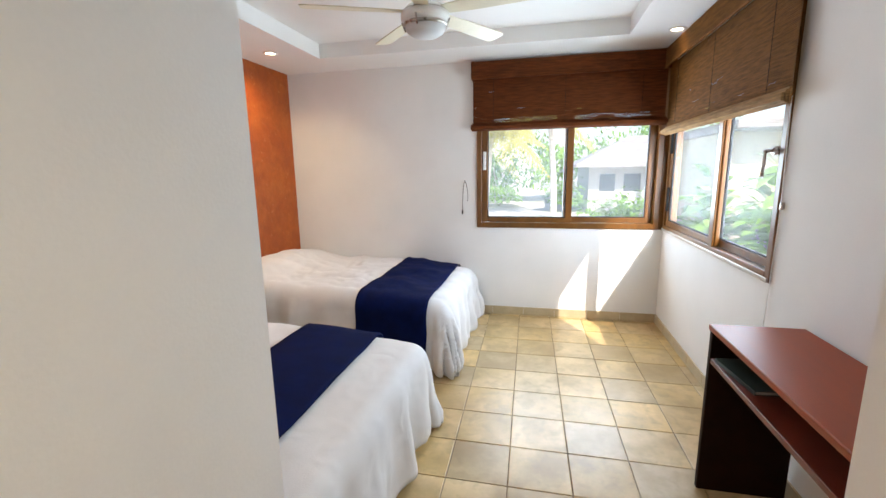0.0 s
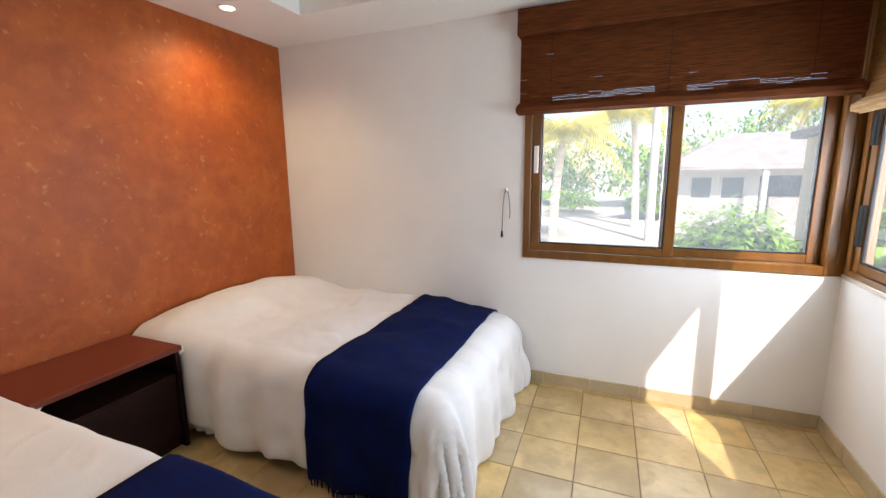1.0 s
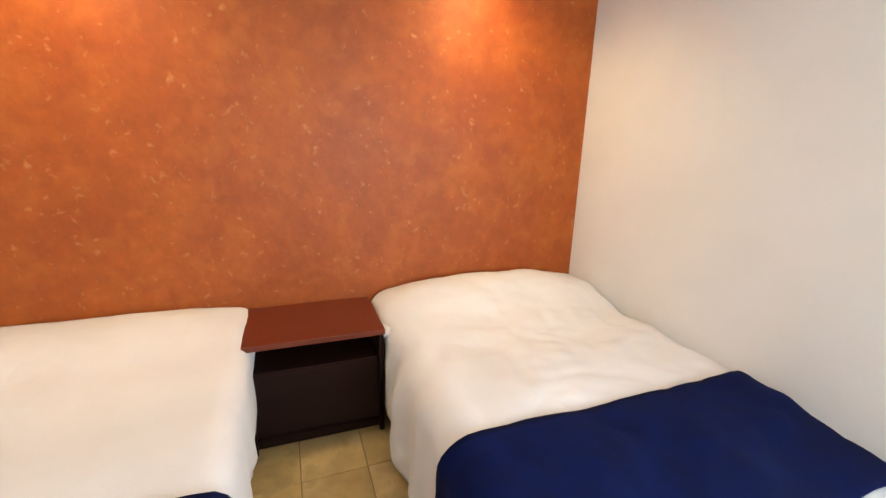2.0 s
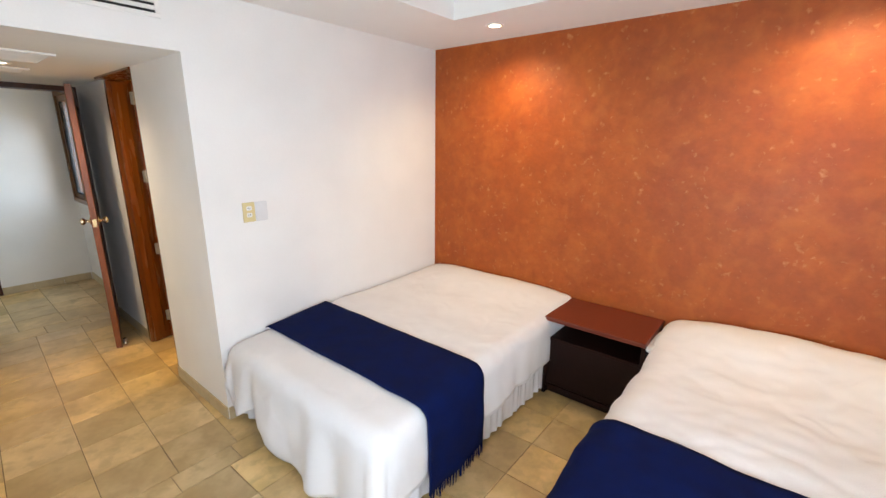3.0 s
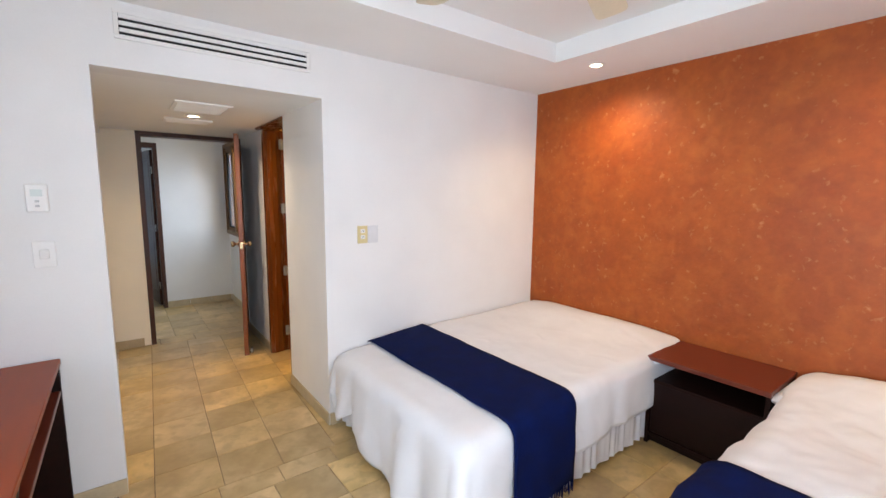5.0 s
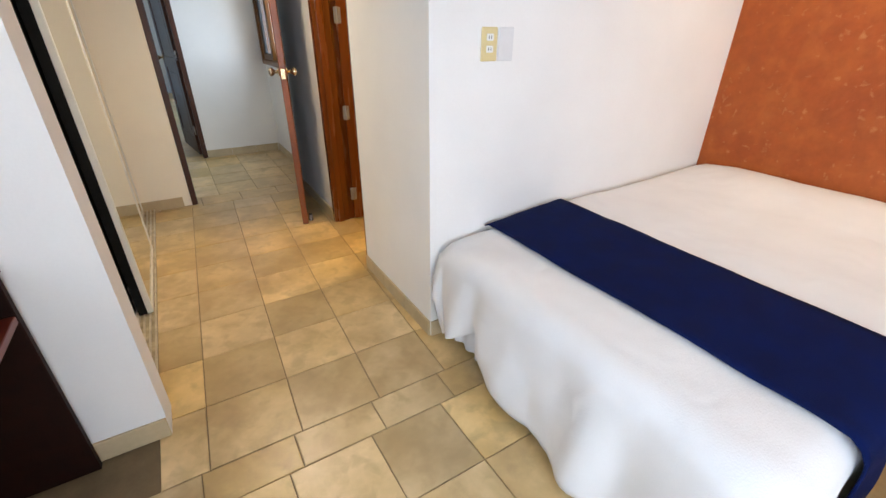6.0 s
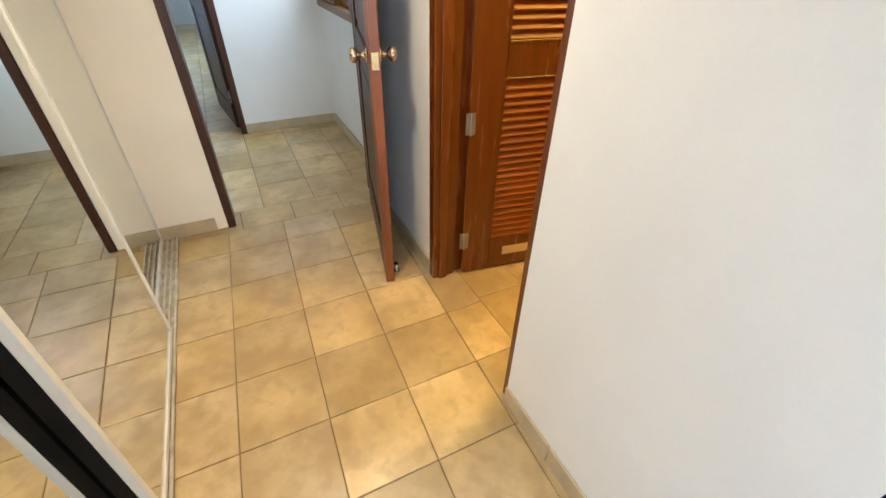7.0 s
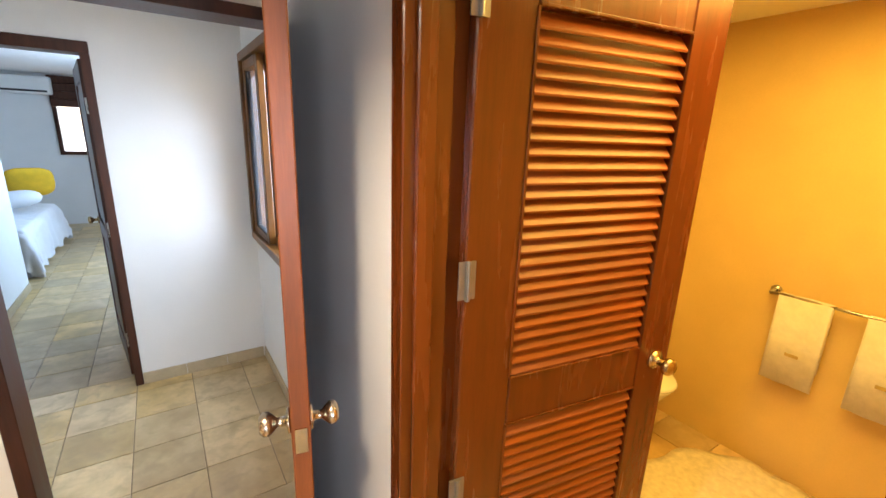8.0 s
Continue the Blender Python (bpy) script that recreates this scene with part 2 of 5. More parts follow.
BEIGE = material("cream_wall_paint", (0.86, 0.79, 0.66), 0.85, vary=0.03, scale=2.5, fine=130, bump=0.10)
OCHRE = material("yellow_bathroom_wall", (0.66, 0.46, 0.16), 0.6, vary=0.06, scale=3, fine=100, bump=0.08)
TOWEL = material("white_terry_towel", (0.78, 0.74, 0.66), 0.95, vary=0.06, scale=30, fine=300, bump=0.8)
RUG = material("cream_fluffy_bath_mat", (0.74, 0.66, 0.50), 0.95, vary=0.12, scale=30, fine=220, bump=1.0)
PORCELAIN = material("white_porcelain", (0.80, 0.79, 0.76), 0.12, vary=0.02, scale=8, fine=100, bump=0.0)
GLASS = pane_material("window_glass", (0.97, 0.98, 0.98))
CLEAR = bpy.data.materials.new("clear_glass_back")
CLEAR.use_nodes = True
CLEAR.node_tree.links.new(CLEAR.node_tree.nodes.new("ShaderNodeBsdfTransparent").outputs[0], CLEAR.node_tree.nodes["Material Output"].inputs["Surface"])
MIRROR = bpy.data.materials.new("mirror_glass")
MIRROR.use_nodes = True
MIRROR.node_tree.nodes["Principled BSDF"].inputs["Metallic"].default_value = 1.0
MIRROR.node_tree.nodes["Principled BSDF"].inputs["Base Color"].default_value = (0.86, 0.89, 0.86, 1)
MIRROR.node_tree.nodes["Principled BSDF"].inputs["Roughness"].default_value = 0.015
LAMPLIT = glowing("lit_lamp_face", (1.0, 0.80, 0.55), 9.0)
# Near-black that paints the shade inside vent and outlet slots.
SLOT = material("slot_shade_black", (0.012, 0.012, 0.013), 0.8, vary=0.1, scale=10, fine=100, bump=0.0)
YELLOW = material("yellow_cushion_cotton", (0.78, 0.46, 0.02), 0.9, vary=0.08, scale=10, fine=200, bump=0.3)
PAPER = material("dark_green_booklet", (0.03, 0.05, 0.045), 0.4, vary=0.2, scale=20, fine=100, bump=0.02)
SAND = material("pale_dry_road", (0.62, 0.58, 0.50), 0.95, vary=0.15, scale=0.5, fine=20, bump=0.3)
GRASSGREEN = material("lawn_green", (0.22, 0.36, 0.07), 0.9, vary=0.35, scale=0.8, fine=30, bump=0.5)
LEAFGREEN = material("bright_leaf", (0.24, 0.44, 0.06), 0.6, vary=0.35, scale=3, fine=12, bump=0.0)
LEAFDARK = material("deep_leaf", (0.13, 0.26, 0.08), 0.7, vary=0.35, scale=1.5, fine=12, bump=0.0)
FROND = material("yellow_green_palm_frond", (0.58, 0.54, 0.11), 0.55, vary=0.35, scale=3, fine=12, bump=0.0)
BARK = material("pale_palm_trunk", (0.58, 0.53, 0.45), 0.9, vary=0.25, scale=4, fine=30, bump=0.6, stretch=(1, 1, 6))
ROOFTILE = material("weathered_roof_tile", (0.34, 0.31, 0.30), 0.85, vary=0.2, scale=2, fine=20, bump=0.4)
HOUSEWALL = material("white_house_wall", (0.50, 0.50, 0.49), 0.85, vary=0.08, scale=1, fine=30, bump=0.2)
CREAMWALL = material("cream_garden_wall", (0.66, 0.58, 0.42), 0.85, vary=0.10, scale=1, fine=30, bump=0.2)
HOUSEDARK = material("dark_house_opening", (0.07, 0.08, 0.09), 0.4, vary=0.2, scale=2, fine=30, bump=0.0)

# ---- mesh helpers ----


def box(bm, x0, x1, y0, y1, z0, z1, bevel=0.0, seg=1):
    m = Matrix.LocRotScale(((x0 + x1) / 2, (y0 + y1) / 2, (z0 + z1) / 2), None, (abs(x1 - x0), abs(y1 - y0), abs(z1 - z0)))
    made = bmesh.ops.create_cube(bm, size=1, matrix=m)["verts"]
    if bevel:
        edges = list({e for v in made for e in v.link_edges})
        bmesh.ops.bevel(bm, geom=edges, offset=bevel, segments=seg, profile=0.5, affect="EDGES")
    return bm


def boxes(*rows, bevel=0.0):
    bm = bmesh.new()
    for r in rows:
        box(bm, *r, bevel=bevel)
    return bm


def rod(bm, a, b, r0, r1=None, sides=12, caps=True):
    a, b = Vector(a), Vector(b)
    m = Matrix.Translation((a + b) / 2) @ (b - a).to_track_quat("Z", "Y").to_matrix().to_4x4()
    bmesh.ops.create_cone(bm, cap_ends=caps, segments=sides, radius1=r0, radius2=r0 if r1 is None else r1, depth=(b - a).length, matrix=m)
    return bm


def lathe(profile, sides=32, m=None):
    bm = bmesh.new()
    rings = []
    for r, z in profile:
        if r < 1e-5:
            rings.append([bm.verts.new((0, 0, z))])
        else:
            rings.append([bm.verts.new((r * math.cos(2 * math.pi * k / sides), r * math.sin(2 * math.pi * k / sides), z)) for k in range(sides)])
    for a, b in zip(rings, rings[1:]):
        for k in range(sides):
            j = (k + 1) % sides
            q = [a[k % len(a)], a[j % len(a)], b[j % len(b)], b[k % len(b)]]
            q = [v for i, v in enumerate(q) if v not in q[:i]]
            if len(q) > 2:
                bm.faces.new(q)
    bmesh.ops.recalc_face_normals(bm, faces=bm.faces)
    if m is not None:
        bm.transform(m)
    return bm


def linked(name, bm, mat, smooth=False):
    mesh = bpy.data.meshes.new(name)
    bm.to_mesh(mesh)
    bm.free()
    mesh.materials.append(mat)
    if smooth:
        mesh.shade_smooth()
    return new(name, mesh)


def structure(name, bm, mat, label="", category=""):
    return tagged(linked(name, bm, mat), label, category, "", "structure")


def part(name, bm, mat, parent, label="", smooth=False):
    ob = linked(name, bm, mat, smooth)
    ob.parent = parent
    if label:
        tagged(ob, label)
    return ob


def thing(name, m, label, category, group="", kind=""):
    ob = new(name)
    ob.empty_display_size = 0.1
    ob.matrix_world = m if isinstance(m, Matrix) else pose(*m)
    return tagged(ob, label, category, group, kind)


# ---- the room's shell ----
XW, XE, YS, YN, ZC = -2.52, 1.085, 0.748, 4.078, 2.40
XA, XB, ZA, YD = -0.567, 0.515, 2.10, -1.73      # alcove: west side, east side, ceiling, entrance wall
XS = -0.628                                        # alcove wall beside the entrance door, set back a little
W1 = (-0.585, 1.045, 0.872, 2.26)                  # north window: x0 x1 z0 z1
W2 = (2.23, 4.04, 0.872, 2.26)                   # east window: y0 y1 z0 z1
T = 0.20

structure("wall_west", boxes((XW - T, XW, YS - T, YN + T, -0.1, 2.75)), STUCCO, "burnt orange mottled stucco accent wall behind the beds", "wall")
structure("wall_north", boxes((XW, W1[0], YN, YN + T, -0.1, 2.75), (W1[0], W1[1], YN, YN + T, -0.1, W1[2]),
                              (W1[0], W1[1], YN, YN + T, W1[3], 2.75), (W1[1], XE + T, YN, YN + T, -0.1, W1[2]), (W1[1], XE + T, YN, YN + T, W1[3], 2.75)), PLASTER,
          "white plastered bedroom wall with a window opening", "wall")
structure("wall_east", boxes((XE, XE + 0.075, -0.1 + YS, W2[0], -0.1, 2.75), (XE, XE + 0.075, W2[0], YN, -0.1, W2[2]), (XE, XE + 0.075, W2[0], YN, W2[3], 2.75)), PLASTER,
          "white plastered bedroom wall with a corner window", "wall")
structure("wall_south", boxes((XW, XA, YS - 0.15, YS, -0.1, 2.75), (XA, XB, YS - 0.15, YS, ZA, 2.75), (XB, XE, YS - 0.15, YS, -0.1, 2.75)), PLASTER,
          "white wall with an opening into the entrance alcove", "wall")
structure("wall_alcove", boxes((XA - 0.14, XA, -0.03, YS - 0.15, -0.1, 2.5), (XA - 0.14, XA, -0.82, -0.03, 2.115, 2.5), (XS - 0.14, XS, YD, -0.82, -0.1, 2.5)), PLASTER,
          "white alcove wall with the bathroom doorway", "wall")
structure("wall_entrance", boxes((0.285, 1.40, YD - 0.14, YD, -0.1, 2.5), (-0.646, 0.285, YD - 0.14, YD, 2.10, 2.5), (-0.755, -0.646, YD - 0.14, YD, -0.1, 2.5)), BEIGE,
          "cream painted wall round the entrance door", "wall")
structure("wall_closet", boxes((1.25, 1.40, YD, YS - 0.15, -0.1, 2.5)), BEIGE, "cream painted back wall of the closet", "wall")
bm = boxes((XW - T, -1.90, YS - T, YN + T, ZC, ZC + 0.12), (0.63, XE + T, YS - T, YN + T, ZC, ZC + 0.12), (-1.90, 0.63, YS - T, 1.42, ZC, ZC + 0.12),
           (-1.90, 0.63, 3.60, YN + T, ZC, ZC + 0.12), (XW - T, XE + T, YS - T, YN + T, ZC + 0.12, ZC + 0.2))
structure("ceiling", bm, CEILING, "white plaster ceiling with a recessed rectangular tray", "ceiling")
structure("ceiling_alcove", boxes((XS, 1.25, YD, YS - 0.15, ZA, ZA + 0.1)), CEILING, "low white alcove ceiling", "ceiling")
# hall, bathroom and far room
structure("wall_hall_west", boxes((-0.90, -0.755, -2.22, YD - 0.14, -0.1, 2.6), (-0.90, -0.755, -3.40, -2.22, -0.1, 0.965), (-0.90, -0.755, -3.40, -3.20, 0.965, 2.6), (-0.90, -0.755, -3.20, -2.22, 2.16, 2.6)), PLASTER,
          "white hall wall with a window", "wall")
structure("wall_hall_south", boxes((-0.755, 0.07, -3.40, -3.26, -0.1, 2.6), (0.07, 0.90, -3.40, -3.26, 2.12, 2.6), (0.90, 1.60, -3.40, -3.26, -0.1, 2.6)), PLASTER,
          "white hall wall beside a doorway", "wall")
structure("wall_hall_east", boxes((1.60, 1.75, -3.40, YD, -0.1, 2.6), (1.40, 1.75, YD - 0.14, YD, -0.1, 2.6)), PLASTER, "white wall at the end of the hall", "wall")
structure("ceiling_hall", boxes((-0.9, 1.75, -3.40, YD - 0.14, 2.4, 2.5)), CEILING, "white hall ceiling", "ceiling")
structure("wall_bath_far", boxes((-2.95, -2.80, -1.87, YS - 0.15, -0.1, 2.5)), OCHRE, "yellow lit bathroom wall", "wall")
structure("wall_bath_side", boxes((-2.80, -0.769, -1.87, YD, -0.1, 2.5), (-2.80, -0.7075, YS - 0.19, YS - 0.152, -0.1, 2.5)), OCHRE, "yellow lit bathroom side walls", "wall")
structure("ceiling_bath", boxes((-2.95, -0.769, -1.87, YS - 0.15, 2.32, 2.42)), CEILING, "white bathroom ceiling", "ceiling")
structure("wall_far_room", boxes((-0.90, -0.755, -5.6, -3.36, -0.1, 2.6), (-0.90, -0.755, -7.2, -5.6, -0.1, 0.95), (-0.90, -0.755, -7.2, -5.6, 2.1, 2.6), (-0.90, -0.755, -9.6, -7.2, -0.1, 2.6),
                                 (-0.90, 0.50, -9.75, -9.6, -0.1, 2.6), (0.50, 1.06, -9.75, -9.6, -0.1, 1.24), (0.50, 1.06, -9.75, -9.6, 2.28, 2.6), (1.06, 3.75, -9.75, -9.6, -0.1, 2.6), (3.6, 3.75, -9.6, -3.36, -0.1, 2.6), (1.60, 3.75, -3.36, -3.22, -0.1, 2.6)), PLASTER, "white walls of the far bedroom", "wall")
structure("wall_far_passage", boxes((1.04, 1.17, -5.85, -3.41, -0.1, 2.45)), PLASTER, "white side wall of the far bedroom's entrance passage", "wall")
structure("ceiling_far_room", boxes((-0.9, 3.75, -9.75, -3.36, 2.45, 2.55)), CEILING, "white ceiling of the far bedroom", "ceiling")

# ---- floor and its tiles ----
floor = structure("floor", boxes((-2.95, 1.45, -1.84, YN + T, -0.16, -0.006), (-0.9, 1.75, -3.36, -1.84, -0.16, -0.006)), GROUT, "beige ceramic tile floor with dark joints", "floor")
floor_far = structure("floor_far_room", boxes((-0.9, 3.75, -9.75, -3.36, -0.16, -0.006)), GROUT, "beige tile floor of the far bedroom", "floor")
random.seed(7)
TILE_MESH = {}


def tile(corners, base):
    """One bevelled tile between four floor corners, counterclockwise; alike tiles share a mesh."""
    mx, my = sum(c[0] for c in corners) / 4, sum(c[1] for c in corners) / 4
    key = tuple(round(v, 3) for c in corners for v in (c[0] - mx, c[1] - my))
    w, d = min(key[2] - key[0], key[4] - key[6]), key[7] - key[1]
    if w < 0.012 or d < 0.012:
        return
    if key not in TILE_MESH:
        mesh = bpy.data.meshes.new("tile")
        vs = []
        for inset, z in ((0.0019, -0.008), (0.0019, -0.0015), (0.0049, 0.0)):
            for k, (sx, sy) in enumerate(((1, 1), (-1, 1), (-1, -1), (1, -1))):
                vs.append((key[2 * k] + sx * inset, key[2 * k + 1] + sy * inset, z))
        fs = [(8, 9, 10, 11)]
        for lv in (0, 4):
            fs += [(lv + k, lv + (k + 1) % 4, lv + 4 + (k + 1) % 4, lv + 4 + k) for k in range(4)]
        mesh.from_pydata(vs, [], fs)
        mesh.materials.append(TILE)
        TILE_MESH[key] = mesh
    ob = new("tile", TILE_MESH[key])
    ob.location = (mx, my, random.uniform(-0.0006, 0.0006))
    ob.parent = base


def tile_field(x_at, y_at, pitch, x0, x1, y0, y1, base=floor, skew=0.0):
    """Tiles on a grid that passes through (x_at, y_at), its long joints a little askew to the walls, cut at the field's edges."""
    lean = abs(skew) * (abs(y0 - y_at) + abs(y1 - y_at))
    i0, j0 = math.floor((x0 - lean - x_at) / pitch), math.floor((y0 - y_at) / pitch)
    i1, j1 = math.ceil((x1 + lean - x_at) / pitch), math.ceil((y1 - y_at) / pitch)
    for i in range(i0, i1):
        for j in range(j0, j1):
            ya, yb = max(y0, y_at + j * pitch), min(y1, y_at + (j + 1) * pitch)
            xa, xb = x_at + i * pitch, x_at + (i + 1) * pitch
            tile([(min(max(x + skew * (y - y_at), x0), x1), y) for x, y in ((xa, ya), (xb, ya), (xb, yb), (xa, yb))], base)


# ---- window units ----


def window_unit(name, m, w, h, label, mullion, sash_left_out, deep=0.12):
    """A two-sash sliding window. Local x runs along the wall, y outwards, z up from the sill."""
    root = structure(name, boxes((0, 0.045, 0, deep, 0, h), (w - 0.045, w, 0, deep, 0, h), (0.045, w - 0.045, 0, deep, 0, 0.05), (0.045, w - 0.045, 0, deep, h - 0.05, h), bevel=0.003), FRAMEWOOD, label, "window")
    root.matrix_world = m
    for k, (a, b) in enumerate(((0.046, mullion + 0.04), (mullion - 0.04, w - 0.046))):
        y0, st = (0.15, 0.53)[k if sash_left_out else 1 - k] * deep, 0.33 * deep
        s = 0.058
        sash = part("sash", boxes((a, a + s, y0, y0 + st, 0.052, h - 0.052), (b - s, b, y0, y0 + st, 0.052, h - 0.052),
                                  (a + s, b - s, y0, y0 + st, 0.052, 0.052 + s * 0.8), (a + s, b - s, y0, y0 + st, h - 0.052 - s, h - 0.052), bevel=0.004), FRAMEWOOD, root, "brown wood-look sliding sash")
        pane = part("pane", boxes((a + s - 0.004, b - s + 0.004, y0 + st * 0.4, y0 + st * 0.4 + 0.004, 0.09, h - 0.1)), GLASS, sash, "clear glass pane")
        pane.data.materials.append(CLEAR)
        for face in pane.data.polygons:
            face.material_index = 0 if face.normal.y < -0.5 else 1
        pane.visible_shadow = False
        part("gasket", boxes((a + s, a + s + 0.006, y0 + 0.004, y0 + st - 0.004, 0.098, h - 0.11), (b - s - 0.006, b - s, y0 + 0.004, y0 + st - 0.004, 0.098, h - 0.11),
                             (a + s + 0.006, b - s - 0.006, y0 + 0.004, y0 + st - 0.004, 0.098, 0.106)), BLACK, sash, "black rubber gasket")
    return root


north = window_unit("window_1", pose(W1[0], YN - 0.012, W1[2]), W1[1] - W1[0], W1[3] - W1[2], "brown framed two-pane sliding window above the far bed's foot", 0.845, True)
bm = boxes((0.058, 0.088, 0.004, 0.018, 0.55, 0.72), bevel=0.004)
part("latch", bm, WHITEPLASTIC, north, "pale window latch plate")
east = window_unit("window_2", pose(XE - 0.012, W2[1], W2[2], 0, 0, -90), W2[1] - W2[0], W2[3] - W2[2], "brown framed corner window with one sash slid over the other", 1.08, True, 0.075)
bm = boxes((1.725, 1.755, -0.012, 0.02, 0.60, 0.64), bevel=0.003)
rod(bm, (1.74, -0.01, 0.62), (1.74, -0.045, 0.62), 0.009)
rod(bm, (1.74, -0.045, 0.625), (1.755, -0.055, 0.50), 0.008)
part("handle", bm, NICKEL, east, "metal lever window handle", True)
part("sill_profile", boxes((0.0, 1.81, -0.010, -0.001, 0.002, 0.024), bevel=0.003), SILLMETAL, east, "silver brown metal sill profile")
part("mullion", boxes((1.045, 1.115, -0.004, 0.008, 0.051, 1.337), bevel=0.004), FRAMEWOOD, east, "brown mullion cover strip")
for z in (0.18, 0.66):
    part("hinge_block", boxes((0.062, 0.10, -0.004, 0.016, z, z + 0.20), bevel=0.004), BLACK, east, "black hinge block")
structure("trim_corner_post", boxes((W1[1], XE - 0.001, YN - 0.015, YN + 0.1, W1[2] + 0.002, W1[3] - 0.002), (XE, XE + 0.1, W2[1], YN + 0.1, W1[2] + 0.002, W1[3] - 0.002), bevel=0.004), FRAMEWOOD, "brown corner post between the two windows", "window trim")
window_unit("window_3", pose(-0.715, -3.20, 0.965, 0, 0, 90), 0.98, 1.195, "dark framed hall window above a white wall", 0.45, True)
# Out of view: an added opening for the far bedroom's daylight lamp.
structure("window_4", boxes((-0.90, -0.74, -7.2, -7.14, 0.95, 2.1), (-0.90, -0.74, -5.66, -5.6, 0.95, 2.1), (-0.90, -0.74, -7.14, -5.66, 0.95, 1.01), (-0.90, -0.74, -6.44, -6.36, 1.01, 2.1)), DOORDARK, "unseen dark window frame added for the far bedroom's daylight lamp", "window")


# ---- blinds ----
def bamboo_blind(name, m, w, drop, label, mat, gaps, fold_mat):
    """Roman shade of split bamboo. Local x along the wall, y into the wall, z down from the top."""
    root = thing(name, m, label, "blind", "bamboo blinds")
    bm = boxes((0, w, -0.07, -0.048, -0.15, 0.0), (0, 0.02, -0.048, 0.03, -0.15, 0.0), (w - 0.02, w, -0.048, 0.03, -0.15, 0.0), bevel=0.004)
    part("valance", bm, mat, root, "smooth bamboo valance board")
    rng = random.Random(name)
    bm = bmesh.new()
    z, top = -0.12, -drop + 0.075
    while z > top:
        low = (z - top) < gaps
        hgt = 0.0088
        for s in range(24):
            a, b = w * s / 24 + (0.012 if s == 0 else 0), w * (s + 1) / 24 - (0.012 if s == 23 else 0)
            h2 = hgt
            r = rng.random()
            if low and s % 12 not in (0, 11) and r < 0.55:
                h2 = 0.0068
            elif r < 0.010:
                h2 = 0.0070
            y = -0.012 + 0.0010 * math.sin(z * 90) + (0.0006 if round(-z / 0.008) % 2 else 0)
            vs = [bm.verts.new(p) for p in ((a, y, z), (b, y, z), (b, y - 0.0025, z - h2 / 2), (a, y - 0.0025, z - h2 / 2), (b, y, z - h2), (a, y, z - h2))]
            bm.faces.new((vs[0], vs[1], vs[2], vs[3]))
            bm.faces.new((vs[3], vs[2], vs[4], vs[5]))
        z -= 0.008
    tagged(part("woven_panel", bm, mat, root, "woven bamboo panel with light slipping through"), kind="stuff")
    for k in range(3):
        bm = bmesh.new()
        yy, zz = -0.018 - 0.016 * k, -drop + 0.072 - 0.012 * k
        box(bm, 0.002 - 0.004 * k, w - 0.002 + 0.004 * k, yy - 0.008, yy + 0.006, -drop + 0.006 * k, zz, bevel=0.005, seg=2)
        part("fold", bm, fold_mat, root, "gathered bamboo fold")
    for cx in (w * 0.12, w * 0.5, w * 0.88):
        part("lift_cord", rod(bmesh.new(), (cx, -0.0165, -0.14), (cx, -0.0165, -drop + 0.07), 0.0012, sides=5), BLACK, root, "thin dark lift cord")
    return root


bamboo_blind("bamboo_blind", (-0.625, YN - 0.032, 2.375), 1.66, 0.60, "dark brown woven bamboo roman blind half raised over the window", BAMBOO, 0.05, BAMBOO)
bamboo_blind("bamboo_blind", (XE - 0.032, YN - 0.052, 2.375, 0, 0, -90), 1.87, 0.69, "woven bamboo roman blind half raised beside the corner, backlit golden tone in its colour", BAMBOOLIT, 0.0, BAMBOOPALE)


# ---- baseboards ----
def baseboard(name, a, b, n, label="tan ceramic tile baseboard"):
    """Tile strip from a to b on the floor; n points into the room."""
    a, b, n = Vector(a), Vector(b), Vector(n)
    root = tagged(new(name), label, "baseboard", "", "structure")
    length, way = (b - a).length, (b - a).normalized()
    count = max(1, round(length / 0.30))
    for k in range(count):
        p, q = a + way * (length * k / count + 0.001), a + way * (length * (k + 1) / count - 0.001)
        o = q + n * 0.011
        bm = bmesh.new()
        box(bm, min(p.x, o.x), max(p.x, o.x), min(p.y, o.y), max(p.y, o.y), 0.0, 0.082, bevel=0.002)
        part("baseboard_tile", bm, SKIRTING, root)


for nm, a, b, n in (("baseboard", (XW, YN), (XE - 0.012, YN), (0, -1)), ("baseboard", (XE, YS + 0.012), (XE, YN), (-1, 0)), ("baseboard", (XW, YS), (XA, YS), (0, 1)),
                    ("baseboard", (XB, YS), (XE, YS), (0, 1)), ("baseboard", (XA, -0.03), (XA, YS), (1, 0)), ("baseboard", (XS, YD + 0.012), (XS, -0.838), (1, 0)),
                    ("baseboard", (0.345, YD), (1.25, YD), (0, 1)), ("baseboard", (-0.755, -3.25), (-0.755, -1.87), (1, 0)), ("baseboard", (-0.74, -3.26), (0.03, -3.26), (0, 1)),
                    ("baseboard", (XW, YS + 0.012), (XW, YN - 0.012), (1, 0))):
    baseboard(nm, (*a, 0), (*b, 0), (*n, 0))
baseboard("baseboard", (1.04, -5.85, 0), (1.04, -3.42, 0), (-1, 0, 0))


